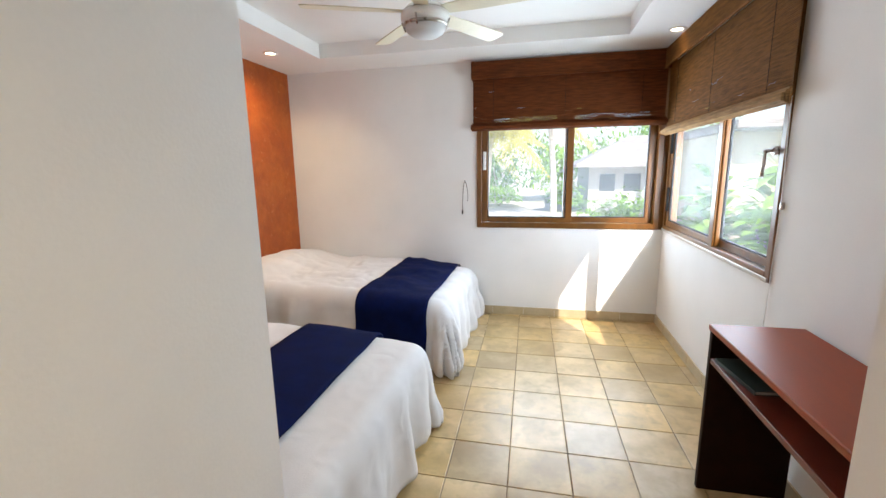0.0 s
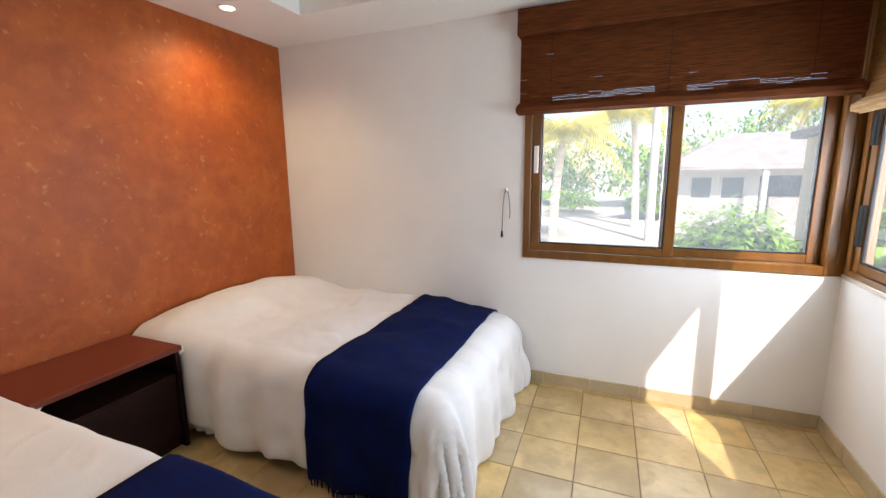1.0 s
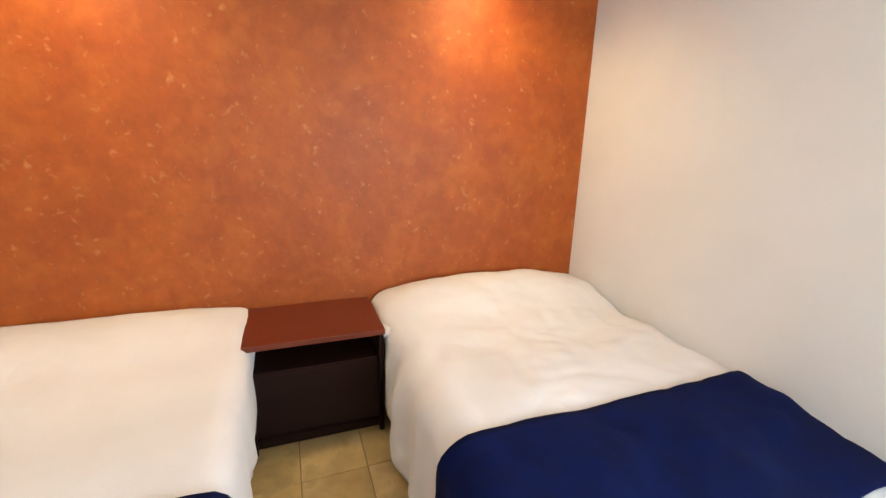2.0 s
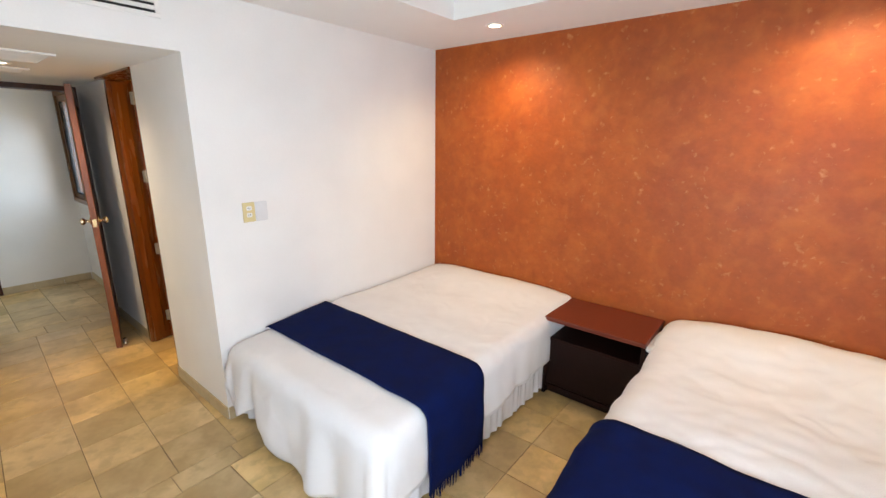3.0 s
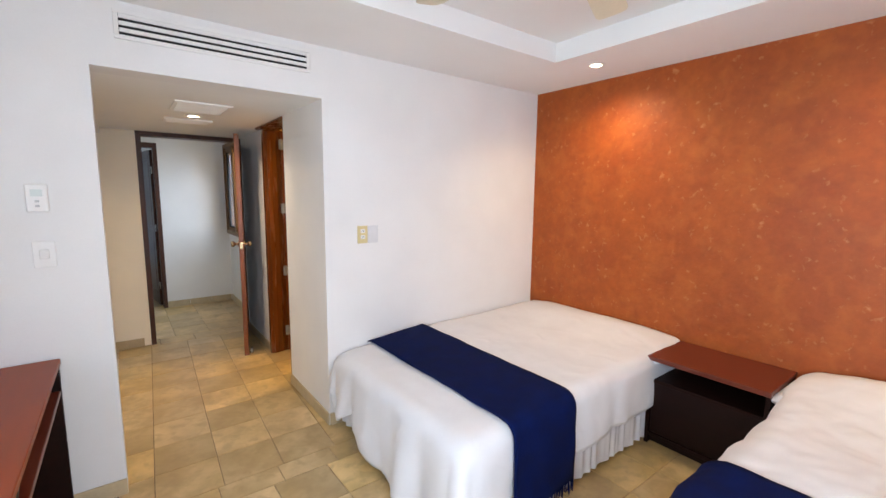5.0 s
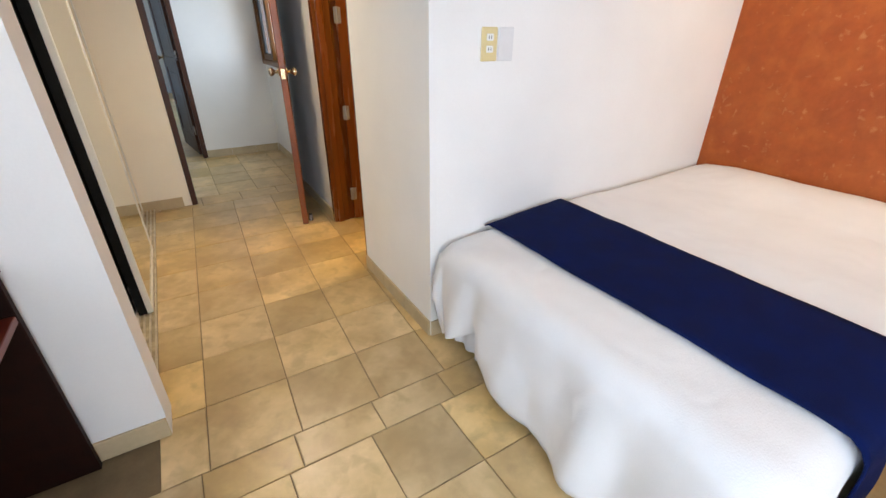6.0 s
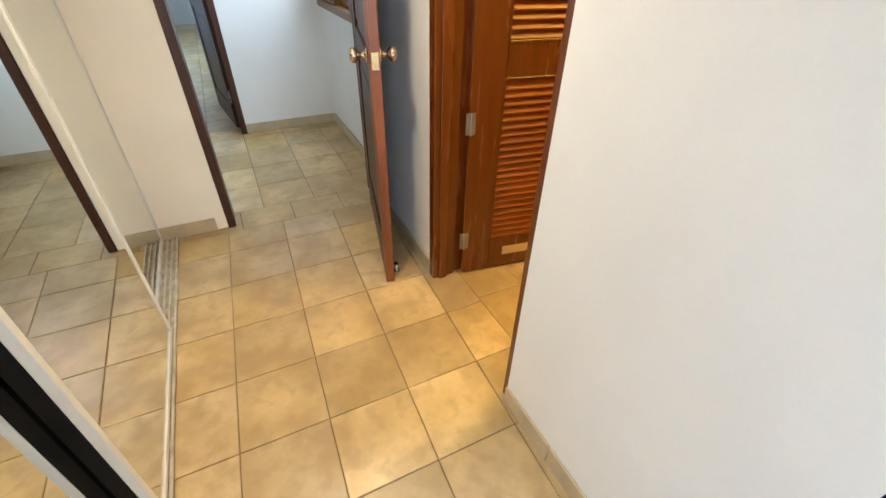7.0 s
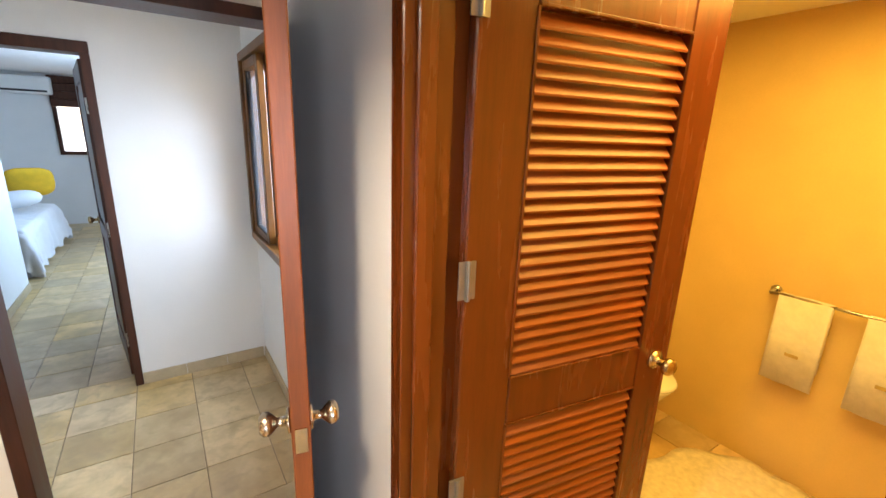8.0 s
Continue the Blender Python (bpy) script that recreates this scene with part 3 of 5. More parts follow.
# ---- beds ----
def drape_point(u, v, bed, lift, fold, seed):
    """A cloth point: u along the bed from the head, v across. Over the edges it hangs down in soft folds."""
    L, W, r, top = bed["L"], bed["W"], bed["r"], bed["top"]
    cu, cv = min(u, L - r), min(max(v, r), W - r)
    du, dv = u - cu, v - cv
    d = math.hypot(du, dv)
    hump = bed["hump"] * math.exp(-((cu - 0.16) / 0.27) ** 2) * (1 - 0.75 * abs(2 * cv / W - 1) ** 3)
    sag = 0.008 * noise.noise(Vector((cu * 2.3, cv * 2.3, seed))) + bed["puff"] * (0.010 * noise.noise(Vector((cu * 4.5, cv * 4.5, seed + 3))) + 0.007 * abs(noise.noise(Vector((cu * 11 + 2 * cv, cv * 7, seed + 8)))) - 0.012 * max(0, 0.25 - abs(noise.noise(Vector((cu * 3.1 + cv, cv * 4.2 - cu, seed + 12))))))
    fall = 0.055 * max(0, (cu - 1.05) / 0.75) ** 1.3
    z = top + hump + sag + lift - fall
    if d < 1e-6:
        return Vector((cu, cv, z))
    nu, nv = du / d, dv / d
    ang = min(d / r, math.pi / 2)
    out, down = r * math.sin(ang), r * (1 - math.cos(ang)) + max(0, d - r * math.pi / 2)
    share = min(1, down / 0.4)
    if abs(nv) > abs(nu):
        share *= min(1, 0.12 + 0.88 * max(0, (cu - 0.40) / 0.25)) * (1 - 0.55 * bed["slant"])
    along = cv * nu * nu + cu * nv * nv + 0.35 * math.atan2(nu, abs(nv) + 1e-6)
    wave = math.sin(along * 19 + 4.0 * noise.noise(Vector((along * 2.6, seed, 1)))) + 1.1 * noise.noise(Vector((along * 8, down * 3, seed + 5))) + (0.2 + 1.6 * abs(nu * nv)) * noise.noise(Vector((along * 21, down * 5, seed + 6)))
    out += lift + share * (0.030 + fold * wave) + bed["puff"] * 0.012 * noise.noise(Vector((along * 6, down * 8, seed + 9)))
    flare = 1.0 + 0.5 * share * (abs(nu * nv) * 2)
    hang = max(0, down - 0.1)
    down += bed["ragged"] * hang * (0.16 * noise.noise(Vector((along * 3.1, seed, 7))) + 0.06 * noise.noise(Vector((along * 9, seed, 4))))
    # the foot hem rides up beside the wall-side corner and sinks towards the free side
    down += bed["slant"] * nu * nu * hang * (0.10 * cv / W - 0.40 * math.exp(-((cv - 0.31) / 0.16) ** 2))
    z2 = max(0.018 + lift, z - down)
    return Vector((cu + nu * out * flare, cv + nv * out * flare, z2))


def cloth(us, vs, bed, lift, fold, seed, thick):
    bm = bmesh.new()
    grid = [[bm.verts.new(drape_point(u, v, bed, lift, fold, seed)) for v in vs] for u in us]
    for i in range(len(us) - 1):
        for j in range(len(vs) - 1):
            bm.faces.new((grid[i][j], grid[i + 1][j], grid[i + 1][j + 1], grid[i][j + 1]))
    bmesh.ops.recalc_face_normals(bm, faces=bm.faces)
    return bm


def spread(a, b, step):
    n = max(2, int((b - a) / step))
    return [a + (b - a) * k / n for k in range(n + 1)]


def solid(ob, thick):
    mod = ob.modifiers.new("thickness", "SOLIDIFY")
    mod.thickness, mod.offset = thick, 1.0
    return ob


def make_bed(y0, W, top, hump, wall_low, hem, label, run_label, skirt_z, seed, run_u, run_w, puff, edge, foot_hem, folds):
    """Head against the west wall. wall_low: the wall stands at the low-y side; the other side hangs free."""
    L = 1.90
    bed = {"L": L, "W": W, "r": edge, "top": top, "hump": hump, "puff": puff, "ragged": min(1.0, puff), "slant": 1.0 if wall_low else 0.0}
    root = thing("bed", (XW + 0.02, y0, 0), label, "bed", "twin beds")
    part("mattress", box(bmesh.new(), 0.01, L - 0.03, 0.03, W - 0.03, 0.26, top - 0.078, bevel=0.05, seg=3), SHEET, root)
    part("bed_base", box(bmesh.new(), 0.01, L - 0.05, 0.04, W - 0.04, 0.10, 0.258, bevel=0.01), VALANCE, root, "cloth-covered bed base")
    for lx in (0.15, L - 0.18):
        for ly in (0.12, W - 0.12):
            part("leg", rod(bmesh.new(), (lx, ly, 0), (lx, ly, 0.101), 0.022, 0.028), BLACK, root, "black bed leg")
    # pleated skirt round the two free sides
    bm = bmesh.new()
    free = W - 0.02 if wall_low else 0.02
    path = [(0.05 + (L - 0.09) * k / 450, free) for k in range(451)] + [(L - 0.04, free + (0.02 if not wall_low else -0.02) + ((W - 0.06) * k / 330) * (1 if not wall_low else -1)) for k in range(331)]
    prev = None
    for k, (px, py) in enumerate(path):
        amp = 0.006 * math.sin(k * 0.30 + 5.0 * noise.noise(Vector((k * 0.03, seed, 0)))) + 0.012 * noise.noise(Vector((k * 0.09, seed, 2)))
        ox, oy = (0, amp if wall_low else -amp) if k < 451 else (amp, 0)
        cur = [bm.verts.new((px + ox * f, py + oy * f, z)) for f, z in ((0.3, 0.34), (0.8, 0.2), (1.3, skirt_z))]
        if prev:
            for i in range(2):
                bm.faces.new((prev[i], cur[i], cur[i + 1], prev[i + 1]))
        prev = cur
    bmesh.ops.recalc_face_normals(bm, faces=bm.faces)
    part("bed_skirt", bm, VALANCE, root, "pleated white bed skirt", True)
    drop = top - hem
    lo, hi = (-0.03, W + drop) if wall_low else (-drop, W + 0.03)
    ob = part("duvet", cloth(spread(0.0, L + top - foot_hem, 0.02), spread(lo, hi, 0.02), bed, 0.0, folds, seed, 0.02), SHEET, root, "rumpled white duvet hanging over the sides", True)
    solid(ob, 0.014)
    # pillow ears that stick out beside the duvet
    for py in ((W + 0.0,) if wall_low else (0.0,)):
        bm = bmesh.new()
        bmesh.ops.create_uvsphere(bm, u_segments=24, v_segments=14, radius=1)
        s = 1 if wall_low else -1
        for v in bm.verts:
            x, y, z = v.co
            px = math.copysign(abs(x) ** 0.45, x)
            pq = math.copysign(abs(y) ** 0.45, y)
            ear = max(0, px) * max(0, pq * s)
            thin = 1 - 0.7 * max(abs(px), abs(pq)) ** 3
            v.co = Vector((0.22 + 0.19 * px + 0.03 * ear, py - s * 0.31 + 0.345 * pq + s * 0.080 * ear ** 2, top - 0.022 + 0.07 * z * thin - 0.006 * ear))
        part("pillow", bm, SHEET, root, "white pillow tucked under the duvet", True)
    # the runner is laid on the bed, a thing of its own
    run = thing("bed_runner", (XW + 0.02, y0, 0), run_label, "bed runner", "bed runners")
    end = drop + 0.13 - (0.0 if wall_low else 0.02)
    lo, hi = (0.02, W + end) if wall_low else (-end, W - 0.02)
    ua, ub = run_u, run_u + run_w
    vs = spread(lo, hi, 0.03)
    ob = part("woven_cloth", cloth(spread(ua, ub, 0.025), vs, bed, 0.026, 0.015, seed, 0.008), NAVY, run, "navy blue woven cloth", True)
    solid(ob, 0.006)
    bm = bmesh.new()
    rng = random.Random(seed)
    ve = hi if wall_low else lo
    for k in range(46):
        u = ua + (ub - ua) * (k + 0.5) / 46
        p = drape_point(u, ve, bed, 0.030, 0.015, seed)
        q = p + Vector((rng.uniform(-0.012, 0.012), rng.uniform(-0.006, 0.006), -rng.uniform(0.045, 0.075)))
        q.z = max(0.006, q.z)
        rod(bm, p + Vector((0, 0, 0.006)), q, 0.0035, 0.002, sides=5)
    part("fringe", bm, NAVY, run, "knotted navy fringe")
    return root


make_bed(0.765, 1.34, 0.555, 0.058, True, 0.27, "made bed with smooth white duvet and pleated skirt", "navy blue fringed runner across the white bed by the alcove", 0.03, 11, 1.218, 0.437, 0.45, 0.07, 0.15, 0.028)
make_bed(2.735, 1.315, 0.548, 0.120, False, 0.13, "made bed with rumpled white duvet below the window", "navy blue fringed runner across the white bed by the window", 0.05, 23, 1.225, 0.53, 1.7, 0.11, 0.09, 0.022)

# ---- nightstand ----
ns = thing("nightstand", (XW + 0.013, 2.085, 0), "low dark mahogany nightstand with open shelves between the beds", "nightstand")
NW, ND, NH = 0.625, 0.440, 0.570
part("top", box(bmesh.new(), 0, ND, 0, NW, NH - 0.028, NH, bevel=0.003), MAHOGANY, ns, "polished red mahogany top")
# Sides, shelves and front have their shade in the colour.
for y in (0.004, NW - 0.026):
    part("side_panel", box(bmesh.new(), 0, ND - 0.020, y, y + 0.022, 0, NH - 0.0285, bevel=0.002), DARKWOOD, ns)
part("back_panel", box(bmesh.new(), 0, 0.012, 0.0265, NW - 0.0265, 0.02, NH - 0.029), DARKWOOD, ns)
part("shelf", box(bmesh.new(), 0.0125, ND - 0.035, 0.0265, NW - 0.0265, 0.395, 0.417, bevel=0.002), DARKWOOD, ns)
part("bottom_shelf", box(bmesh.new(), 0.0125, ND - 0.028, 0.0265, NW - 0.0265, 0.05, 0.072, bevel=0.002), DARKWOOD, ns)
part("front_panel", box(bmesh.new(), ND - 0.060, ND - 0.042, 0.0265, NW - 0.0265, 0.073, 0.394, bevel=0.002), NIGHTFRONT, ns, "red mahogany front panel, its shade put into the colour")
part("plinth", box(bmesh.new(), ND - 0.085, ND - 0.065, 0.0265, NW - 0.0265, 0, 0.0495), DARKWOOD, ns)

# ---- desk ----
dk = thing("desk", (0.715, YS + 0.014, 0), "red mahogany desk with an open shelf under the top", "desk")
DW, DL, DH = 0.355, 1.135, 0.77
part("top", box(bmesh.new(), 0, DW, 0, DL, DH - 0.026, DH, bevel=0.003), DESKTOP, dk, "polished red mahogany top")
# Panels below the desk top take the shade-darkened mahogany.
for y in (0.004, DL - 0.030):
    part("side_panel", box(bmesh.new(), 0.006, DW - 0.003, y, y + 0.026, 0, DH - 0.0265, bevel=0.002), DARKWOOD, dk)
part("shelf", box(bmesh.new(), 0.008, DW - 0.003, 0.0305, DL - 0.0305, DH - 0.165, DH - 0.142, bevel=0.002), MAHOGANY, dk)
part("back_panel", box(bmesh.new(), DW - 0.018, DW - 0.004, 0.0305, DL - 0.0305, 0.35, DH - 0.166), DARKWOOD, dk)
bk = thing("booklet", (0.755, YS + 0.014 + 0.80, DH - 0.1415, 0, 0, 6), "dark glossy booklet lying on the desk's open shelf", "booklet")
part("cover", boxes((0, 0.20, 0, 0.27, 0, 0.002), (0, 0.20, 0, 0.27, 0.014, 0.016), (0, 0.003, 0, 0.27, 0.002, 0.014)), PAPER, bk)
part("pages", boxes((0.004, 0.196, 0.004, 0.266, 0.0022, 0.0138)), WHITEPLASTIC, bk, "white pages")

# ---- ceiling fan ----
FX, FY, FZ = -0.65, 2.48, 2.262
fan = thing("ceiling_fan", (FX, FY, ZC + 0.12), "white five-blade ceiling fan with a frosted light bowl", "ceiling fan")
top = ZC + 0.12
part("canopy", lathe([(0.0, 0.0), (0.070, 0.0), (0.068, -0.015), (0.050, -0.038), (0.018, -0.045)]), FANWHITE, fan, "", True)
part("downrod", rod(bmesh.new(), (0, 0, -0.06), (0, 0, FZ - top + 0.06), 0.014), FANWHITE, fan)
zf = FZ - top
part("motor_housing", lathe([(0.015, zf + 0.085), (0.05, zf + 0.082), (0.105, zf + 0.060), (0.134, zf + 0.024), (0.138, zf - 0.005), (0.128, zf - 0.012), (0.122, zf - 0.016), (0.122, zf - 0.03)], 40), FANWHITE, fan, "", True)
part("trim_ring", lathe([(0.112, zf - 0.028), (0.126, zf - 0.028), (0.129, zf - 0.036), (0.126, zf - 0.044), (0.112, zf - 0.044)], 40), NICKEL, fan, "brushed nickel ring", True)
part("light_bowl", lathe([(0.113, zf - 0.042), (0.112, zf - 0.055), (0.101, zf - 0.073), (0.072, zf - 0.090), (0.036, zf - 0.098), (0, zf - 0.100)], 40), OPAL, fan, "frosted opal glass bowl", True)
part("coupling", lathe([(0.015, zf + 0.135), (0.026, zf + 0.130), (0.028, zf + 0.090), (0.034, zf + 0.082)], 24), FANWHITE, fan, "", True)
for k in range(3):
    a = radians(60 + 120 * k)
    part("screw", rod(bmesh.new(), (0.024 * math.cos(a), 0.024 * math.sin(a), zf + 0.112), (0.036 * math.cos(a), 0.036 * math.sin(a), zf + 0.112), 0.009, sides=10), BLACK, fan, "dark coupling screw")
part("seam_ring", lathe([(0.1275, zf + 0.036), (0.1305, zf + 0.034), (0.1312, zf + 0.031)], 40), NICKEL, fan, "thin grey seam", True)
for k in range(4):
    a = radians((-1, 83, 179, 263)[k])
    c, s = math.cos(a), math.sin(a)
    bm = rod(bmesh.new(), (0.138 * c, 0.138 * s, zf - 0.005), (0.118 * c, 0.118 * s, zf - 0.058), 0.006, 0.004, 8)
    part("clip", bm, NICKEL, fan, "brushed nickel clip")
for k in range(5):
    a = 2 * math.pi * k / 5 + radians(-13)
    bm = bmesh.new()
    prof = [(0.10, 0.035), (0.16, 0.045), (0.30, 0.056), (0.50, 0.062), (0.645, 0.064), (0.668, 0.055), (0.676, 0.035)]
    ring = [(x, w) for x, w in prof] + [(x, -w) for x, w in reversed(prof)]
    lo = [bm.verts.new((x, y, -0.003)) for x, y in ring]
    hi = [bm.verts.new((x, y, 0.003)) for x, y in ring]
    bm.faces.new(hi)
    bm.faces.new(list(reversed(lo)))
    for i in range(len(ring)):
        j = (i + 1) % len(ring)
        bm.faces.new((lo[i], lo[j], hi[j], hi[i]))
    bm.transform(Matrix.Translation((0, 0, zf + 0.035)) @ Matrix.Rotation(a, 4, "Z") @ Matrix.Rotation(radians(-11), 4, "X"))
    part("blade", bm, BLADE, fan, "cream fan blade")


# ---- downlights and vents ----
def downlight(x, y, z, group="recessed downlights"):
    ob = thing("downlight", (x, y, z), "lit round recessed downlight with a white ring", "downlight", group)
    part("ring", lathe([(0.037, -0.001), (0.040, -0.006), (0.058, -0.005), (0.060, 0.0)], 28), WHITEPLASTIC, ob, "", True)
    part("lens", lathe([(0.0, -0.004), (0.0365, -0.004), (0.0365, -0.001), (0, -0.001)], 28), LAMPLIT, ob, "glowing warm lens")
    return ob


for x, y in ((-2.15, 1.56), (-2.20, 3.33), (0.94, 3.56)):
    downlight(x, y, ZC)
downlight(-0.04, -0.46, ZA)
downlight(0.78, -5.70, 2.45)

vent = thing("air_vent", (-0.50, YS, 2.232), "white linear air vent with dark slots above the alcove", "air vent")
part("frame", boxes((0, 0.915, 0, 0.010, 0, 0.020), (0, 0.915, 0, 0.010, 0.112, 0.132), (0, 0.020, 0, 0.010, 0.020, 0.112), (0.895, 0.915, 0, 0.010, 0.020, 0.112), bevel=0.002), WHITEPLASTIC, vent)
part("backing", boxes((0.020, 0.895, 0.0005, 0.0025, 0.020, 0.112)), SLOT, vent, "black sheet standing for the shade in the slots")
for k in range(3):
    z = 0.0205 + 0.0305 * k
    part("slat", boxes((0.021, 0.894, 0.003, 0.011, z + 0.0115, z + 0.0300) if k < 2 else (0.021, 0.894, 0.003, 0.011, z + 0.0115, z + 0.0295), bevel=0.002), WHITEPLASTIC, vent)
for y0, y1 in ((-0.25, 0.14), (-0.84, -0.64)):
    cv = thing("ceiling_vent", (-0.20, y0, ZA), "white rectangular grille set in the alcove ceiling", "ceiling vent", "alcove ceiling grilles")
    w, d = 0.335, y1 - y0
    part("frame", boxes((0, w, 0, 0.025, -0.012, 0), (0, w, d - 0.025, d, -0.012, 0), (0, 0.025, 0.025, d - 0.025, -0.012, 0), (w - 0.025, w, 0.025, d - 0.025, -0.012, 0), bevel=0.003), WHITEPLASTIC, cv)
    part("backing", boxes((0.025, w - 0.025, 0.025, d - 0.025, -0.002, -0.0005)), SLOT, cv)
    n = max(4, int(d / 0.03))
    for k in range(n):
        yy = 0.03 + (d - 0.06) * (k + 0.5) / n
        bm = boxes((0.026, w - 0.026, -0.010, 0.010, -0.0012, 0.0012))
        bm.transform(Matrix.Translation((0, yy, -0.008)) @ Matrix.Rotation(radians(28), 4, "X"))
        part("slat", bm, WHITEPLASTIC, cv)

# ---- wall fittings ----
th = thing("thermostat", (0.695, YS, 1.44), "white wall thermostat with a small grey display", "thermostat")
part("case", box(bmesh.new(), 0, 0.075, 0, 0.022, 0, 0.122, bevel=0.006, seg=2), WHITEPLASTIC, th)
part("display", boxes((0.018, 0.057, 0.0221, 0.0235, 0.068, 0.098)), material("lcd_grey", (0.62, 0.68, 0.64), 0.25, vary=0.05), th, "pale grey display")
for z in (0.022, 0.042):
    part("button", box(bmesh.new(), 0.030, 0.045, 0.0221, 0.025, z, z + 0.010, bevel=0.002), material("button_grey", (0.50, 0.51, 0.50), 0.4, vary=0.05), th)
sw = thing("light_switch", (0.690, YS, 1.195), "white plastic light switch plate with one rocker", "light switch")
part("plate", box(bmesh.new(), 0, 0.078, 0, 0.008, 0, 0.116, bevel=0.003), WHITEPLASTIC, sw)
part("rocker", box(bmesh.new(), 0.022, 0.056, 0.0082, 0.014, 0.036, 0.080, bevel=0.003), ALUWHITE, sw)
for x, mat, lab in ((-0.86, CREAMPLASTIC, "cream wall socket plate beside a white plate"), (-0.938, GREYPLASTIC, "white blank wall plate beside the cream socket")):
    so = thing("wall_socket", (x, YS, 1.205), lab, "wall socket", "wall plates over the bed")
    part("plate", box(bmesh.new(), 0, 0.074, 0, 0.007, 0, 0.116, bevel=0.003), mat, so)
    if mat is CREAMPLASTIC:
        for z in (0.030, 0.070):
            part("outlet", boxes((0.022, 0.052, 0.0071, 0.0095, z, z + 0.024), bevel=0.003), WHITEPLASTIC, so)
            part("slot", boxes((0.030, 0.033, 0.0096, 0.0102, z + 0.007, z + 0.017), (0.041, 0.044, 0.0096, 0.0102, z + 0.007, z + 0.017)), BLACK, so)
cd = thing("cord_hook", (-0.70, YN, 1.30), "dark blind cord looped on a small wall hook", "cord")
part("hook", box(bmesh.new(), -0.008, 0.008, -0.022, 0, 0, 0.03, bevel=0.003), NICKEL, cd)
bm = bmesh.new()
pts = [(-0.024, -0.26), (-0.022, -0.18), (-0.018, -0.08), (-0.010, -0.01), (0.0, 0.015), (0.014, 0.0), (0.024, -0.06), (0.030, -0.13), (0.026, -0.17)]
for p, q in zip(pts, pts[1:]):
    rod(bm, (p[0], -0.02, p[1]), (q[0], -0.02, q[1]), 0.003, sides=6)
part("cord", bm, material("grey_cord", (0.14, 0.11, 0.09), 0.8), cd)
part("tassel", lathe([(0.0, 0.02), (0.006, 0.015), (0.009, -0.015), (0.007, -0.028), (0, -0.03)], 12, Matrix.Translation((-0.024, -0.02, -0.27))), DARKWOOD, cd)
cl = thing("cord_cleat", (XE, 2.20, 1.225), "small nickel cord cleat holding a thin white blind cord", "cord")
part("cleat", box(bmesh.new(), -0.018, 0, -0.008, 0.008, 0, 0.035, bevel=0.004), NICKEL, cl)
part("cord", rod(rod(bmesh.new(), (-0.012, 0.004, 0.02), (-0.012, 0.03, 0.50), 0.0022, sides=6), (-0.012, 0.004, 0.02), (-0.008, 0.03, -0.58), 0.0022, sides=6), WHITEPLASTIC, cl)


# ---- doors ----
def knob(sign):
    prof = [(0.0, 0.0), (0.028, 0.0), (0.030, 0.006), (0.012, 0.010), (0.010, 0.028), (0.018, 0.036), (0.027, 0.046), (0.027, 0.058), (0.018, 0.066), (0, 0.068)]
    return lathe(prof, 20, Matrix.Rotation(radians(-90 * sign), 4, "X"))


def hinge(x, y, z, half=0.022):
    bm = boxes((x - half, x + half, y - 0.0025, y + 0.0025, z - 0.045, z + 0.045))
    rod(bm, (x, y - 0.006, z - 0.047), (x, y - 0.006, z + 0.047), 0.006, sides=10)
    return bm


# entrance door: frame set in the wall, leaf open against the alcove wall
df = structure("door_1", boxes((0.247, 0.289, YD - 0.145, YD + 0.012, 0, 2.06), (-0.650, -0.618, YD - 0.145, YD + 0.012, 0, 2.06), (-0.650, 0.289, YD - 0.145, YD + 0.012, 2.06, 2.104), bevel=0.003), DOORDARK, "dark stained entrance door frame with its door standing open", "door")
leaf = new("door_leaf")
leaf.parent = df
leaf.matrix_world = pose(-0.598, YD + 0.034, 0, 0, 0, 77.4)
tagged(leaf, "dark reddish panelled door leaf, open")
LW = 0.868
part("stile", boxes((0, 0.11, -0.02, 0.02, 0.008, 2.045), bevel=0.003), DOORDARK, leaf)
part("stile", boxes((LW - 0.11, LW, -0.02, 0.02, 0.008, 2.045), bevel=0.003), material("worn_red_door_edge", (0.20, 0.054, 0.010), 0.4, vary=0.25, scale=3, fine=30, bump=0.08, stretch=(9, 9, 0.8)), leaf, "red-brown lock stile")
for z0, z1 in ((0.008, 0.22), (0.93, 1.05), (1.93, 2.045)):
    part("rail", boxes((0.1105, LW - 0.1105, -0.019, 0.019, z0, z1), bevel=0.003), DOORDARK, leaf)
for z0, z1 in ((0.221, 0.929), (1.051, 1.929)):
    part("panel", boxes((0.112, LW - 0.112, -0.008, 0.008, z0, z1), (0.15, LW - 0.15, -0.014, 0.014, z0 + 0.04, z1 - 0.04), bevel=0.004), DOORDARK, leaf)
for s in (1, -1):
    bm = knob(s)
    bm.transform(Matrix.Translation((LW - 0.065, 0.0205 * s, 1.06)))
    part("door_knob", bm, PALEBRASS, leaf, "worn pale brass round knob", True)
part("lock_plate", boxes((LW - 0.0005, LW + 0.003, -0.013, 0.013, 1.02, 1.08)), BRASS, leaf, "brass lock plate")
for z in (0.25, 1.05, 1.85):
    part("hinge", hinge(-0.002, 0.0, z), NICKEL, leaf)
ds = thing("door_stop", (-0.47, -0.93, 0), "small steel door stop on the tile floor", "door stop")
part("post", lathe([(0.0, 0.045), (0.012, 0.043), (0.014, 0.02), (0.018, 0.0)], 14), NICKEL, ds, "", True)
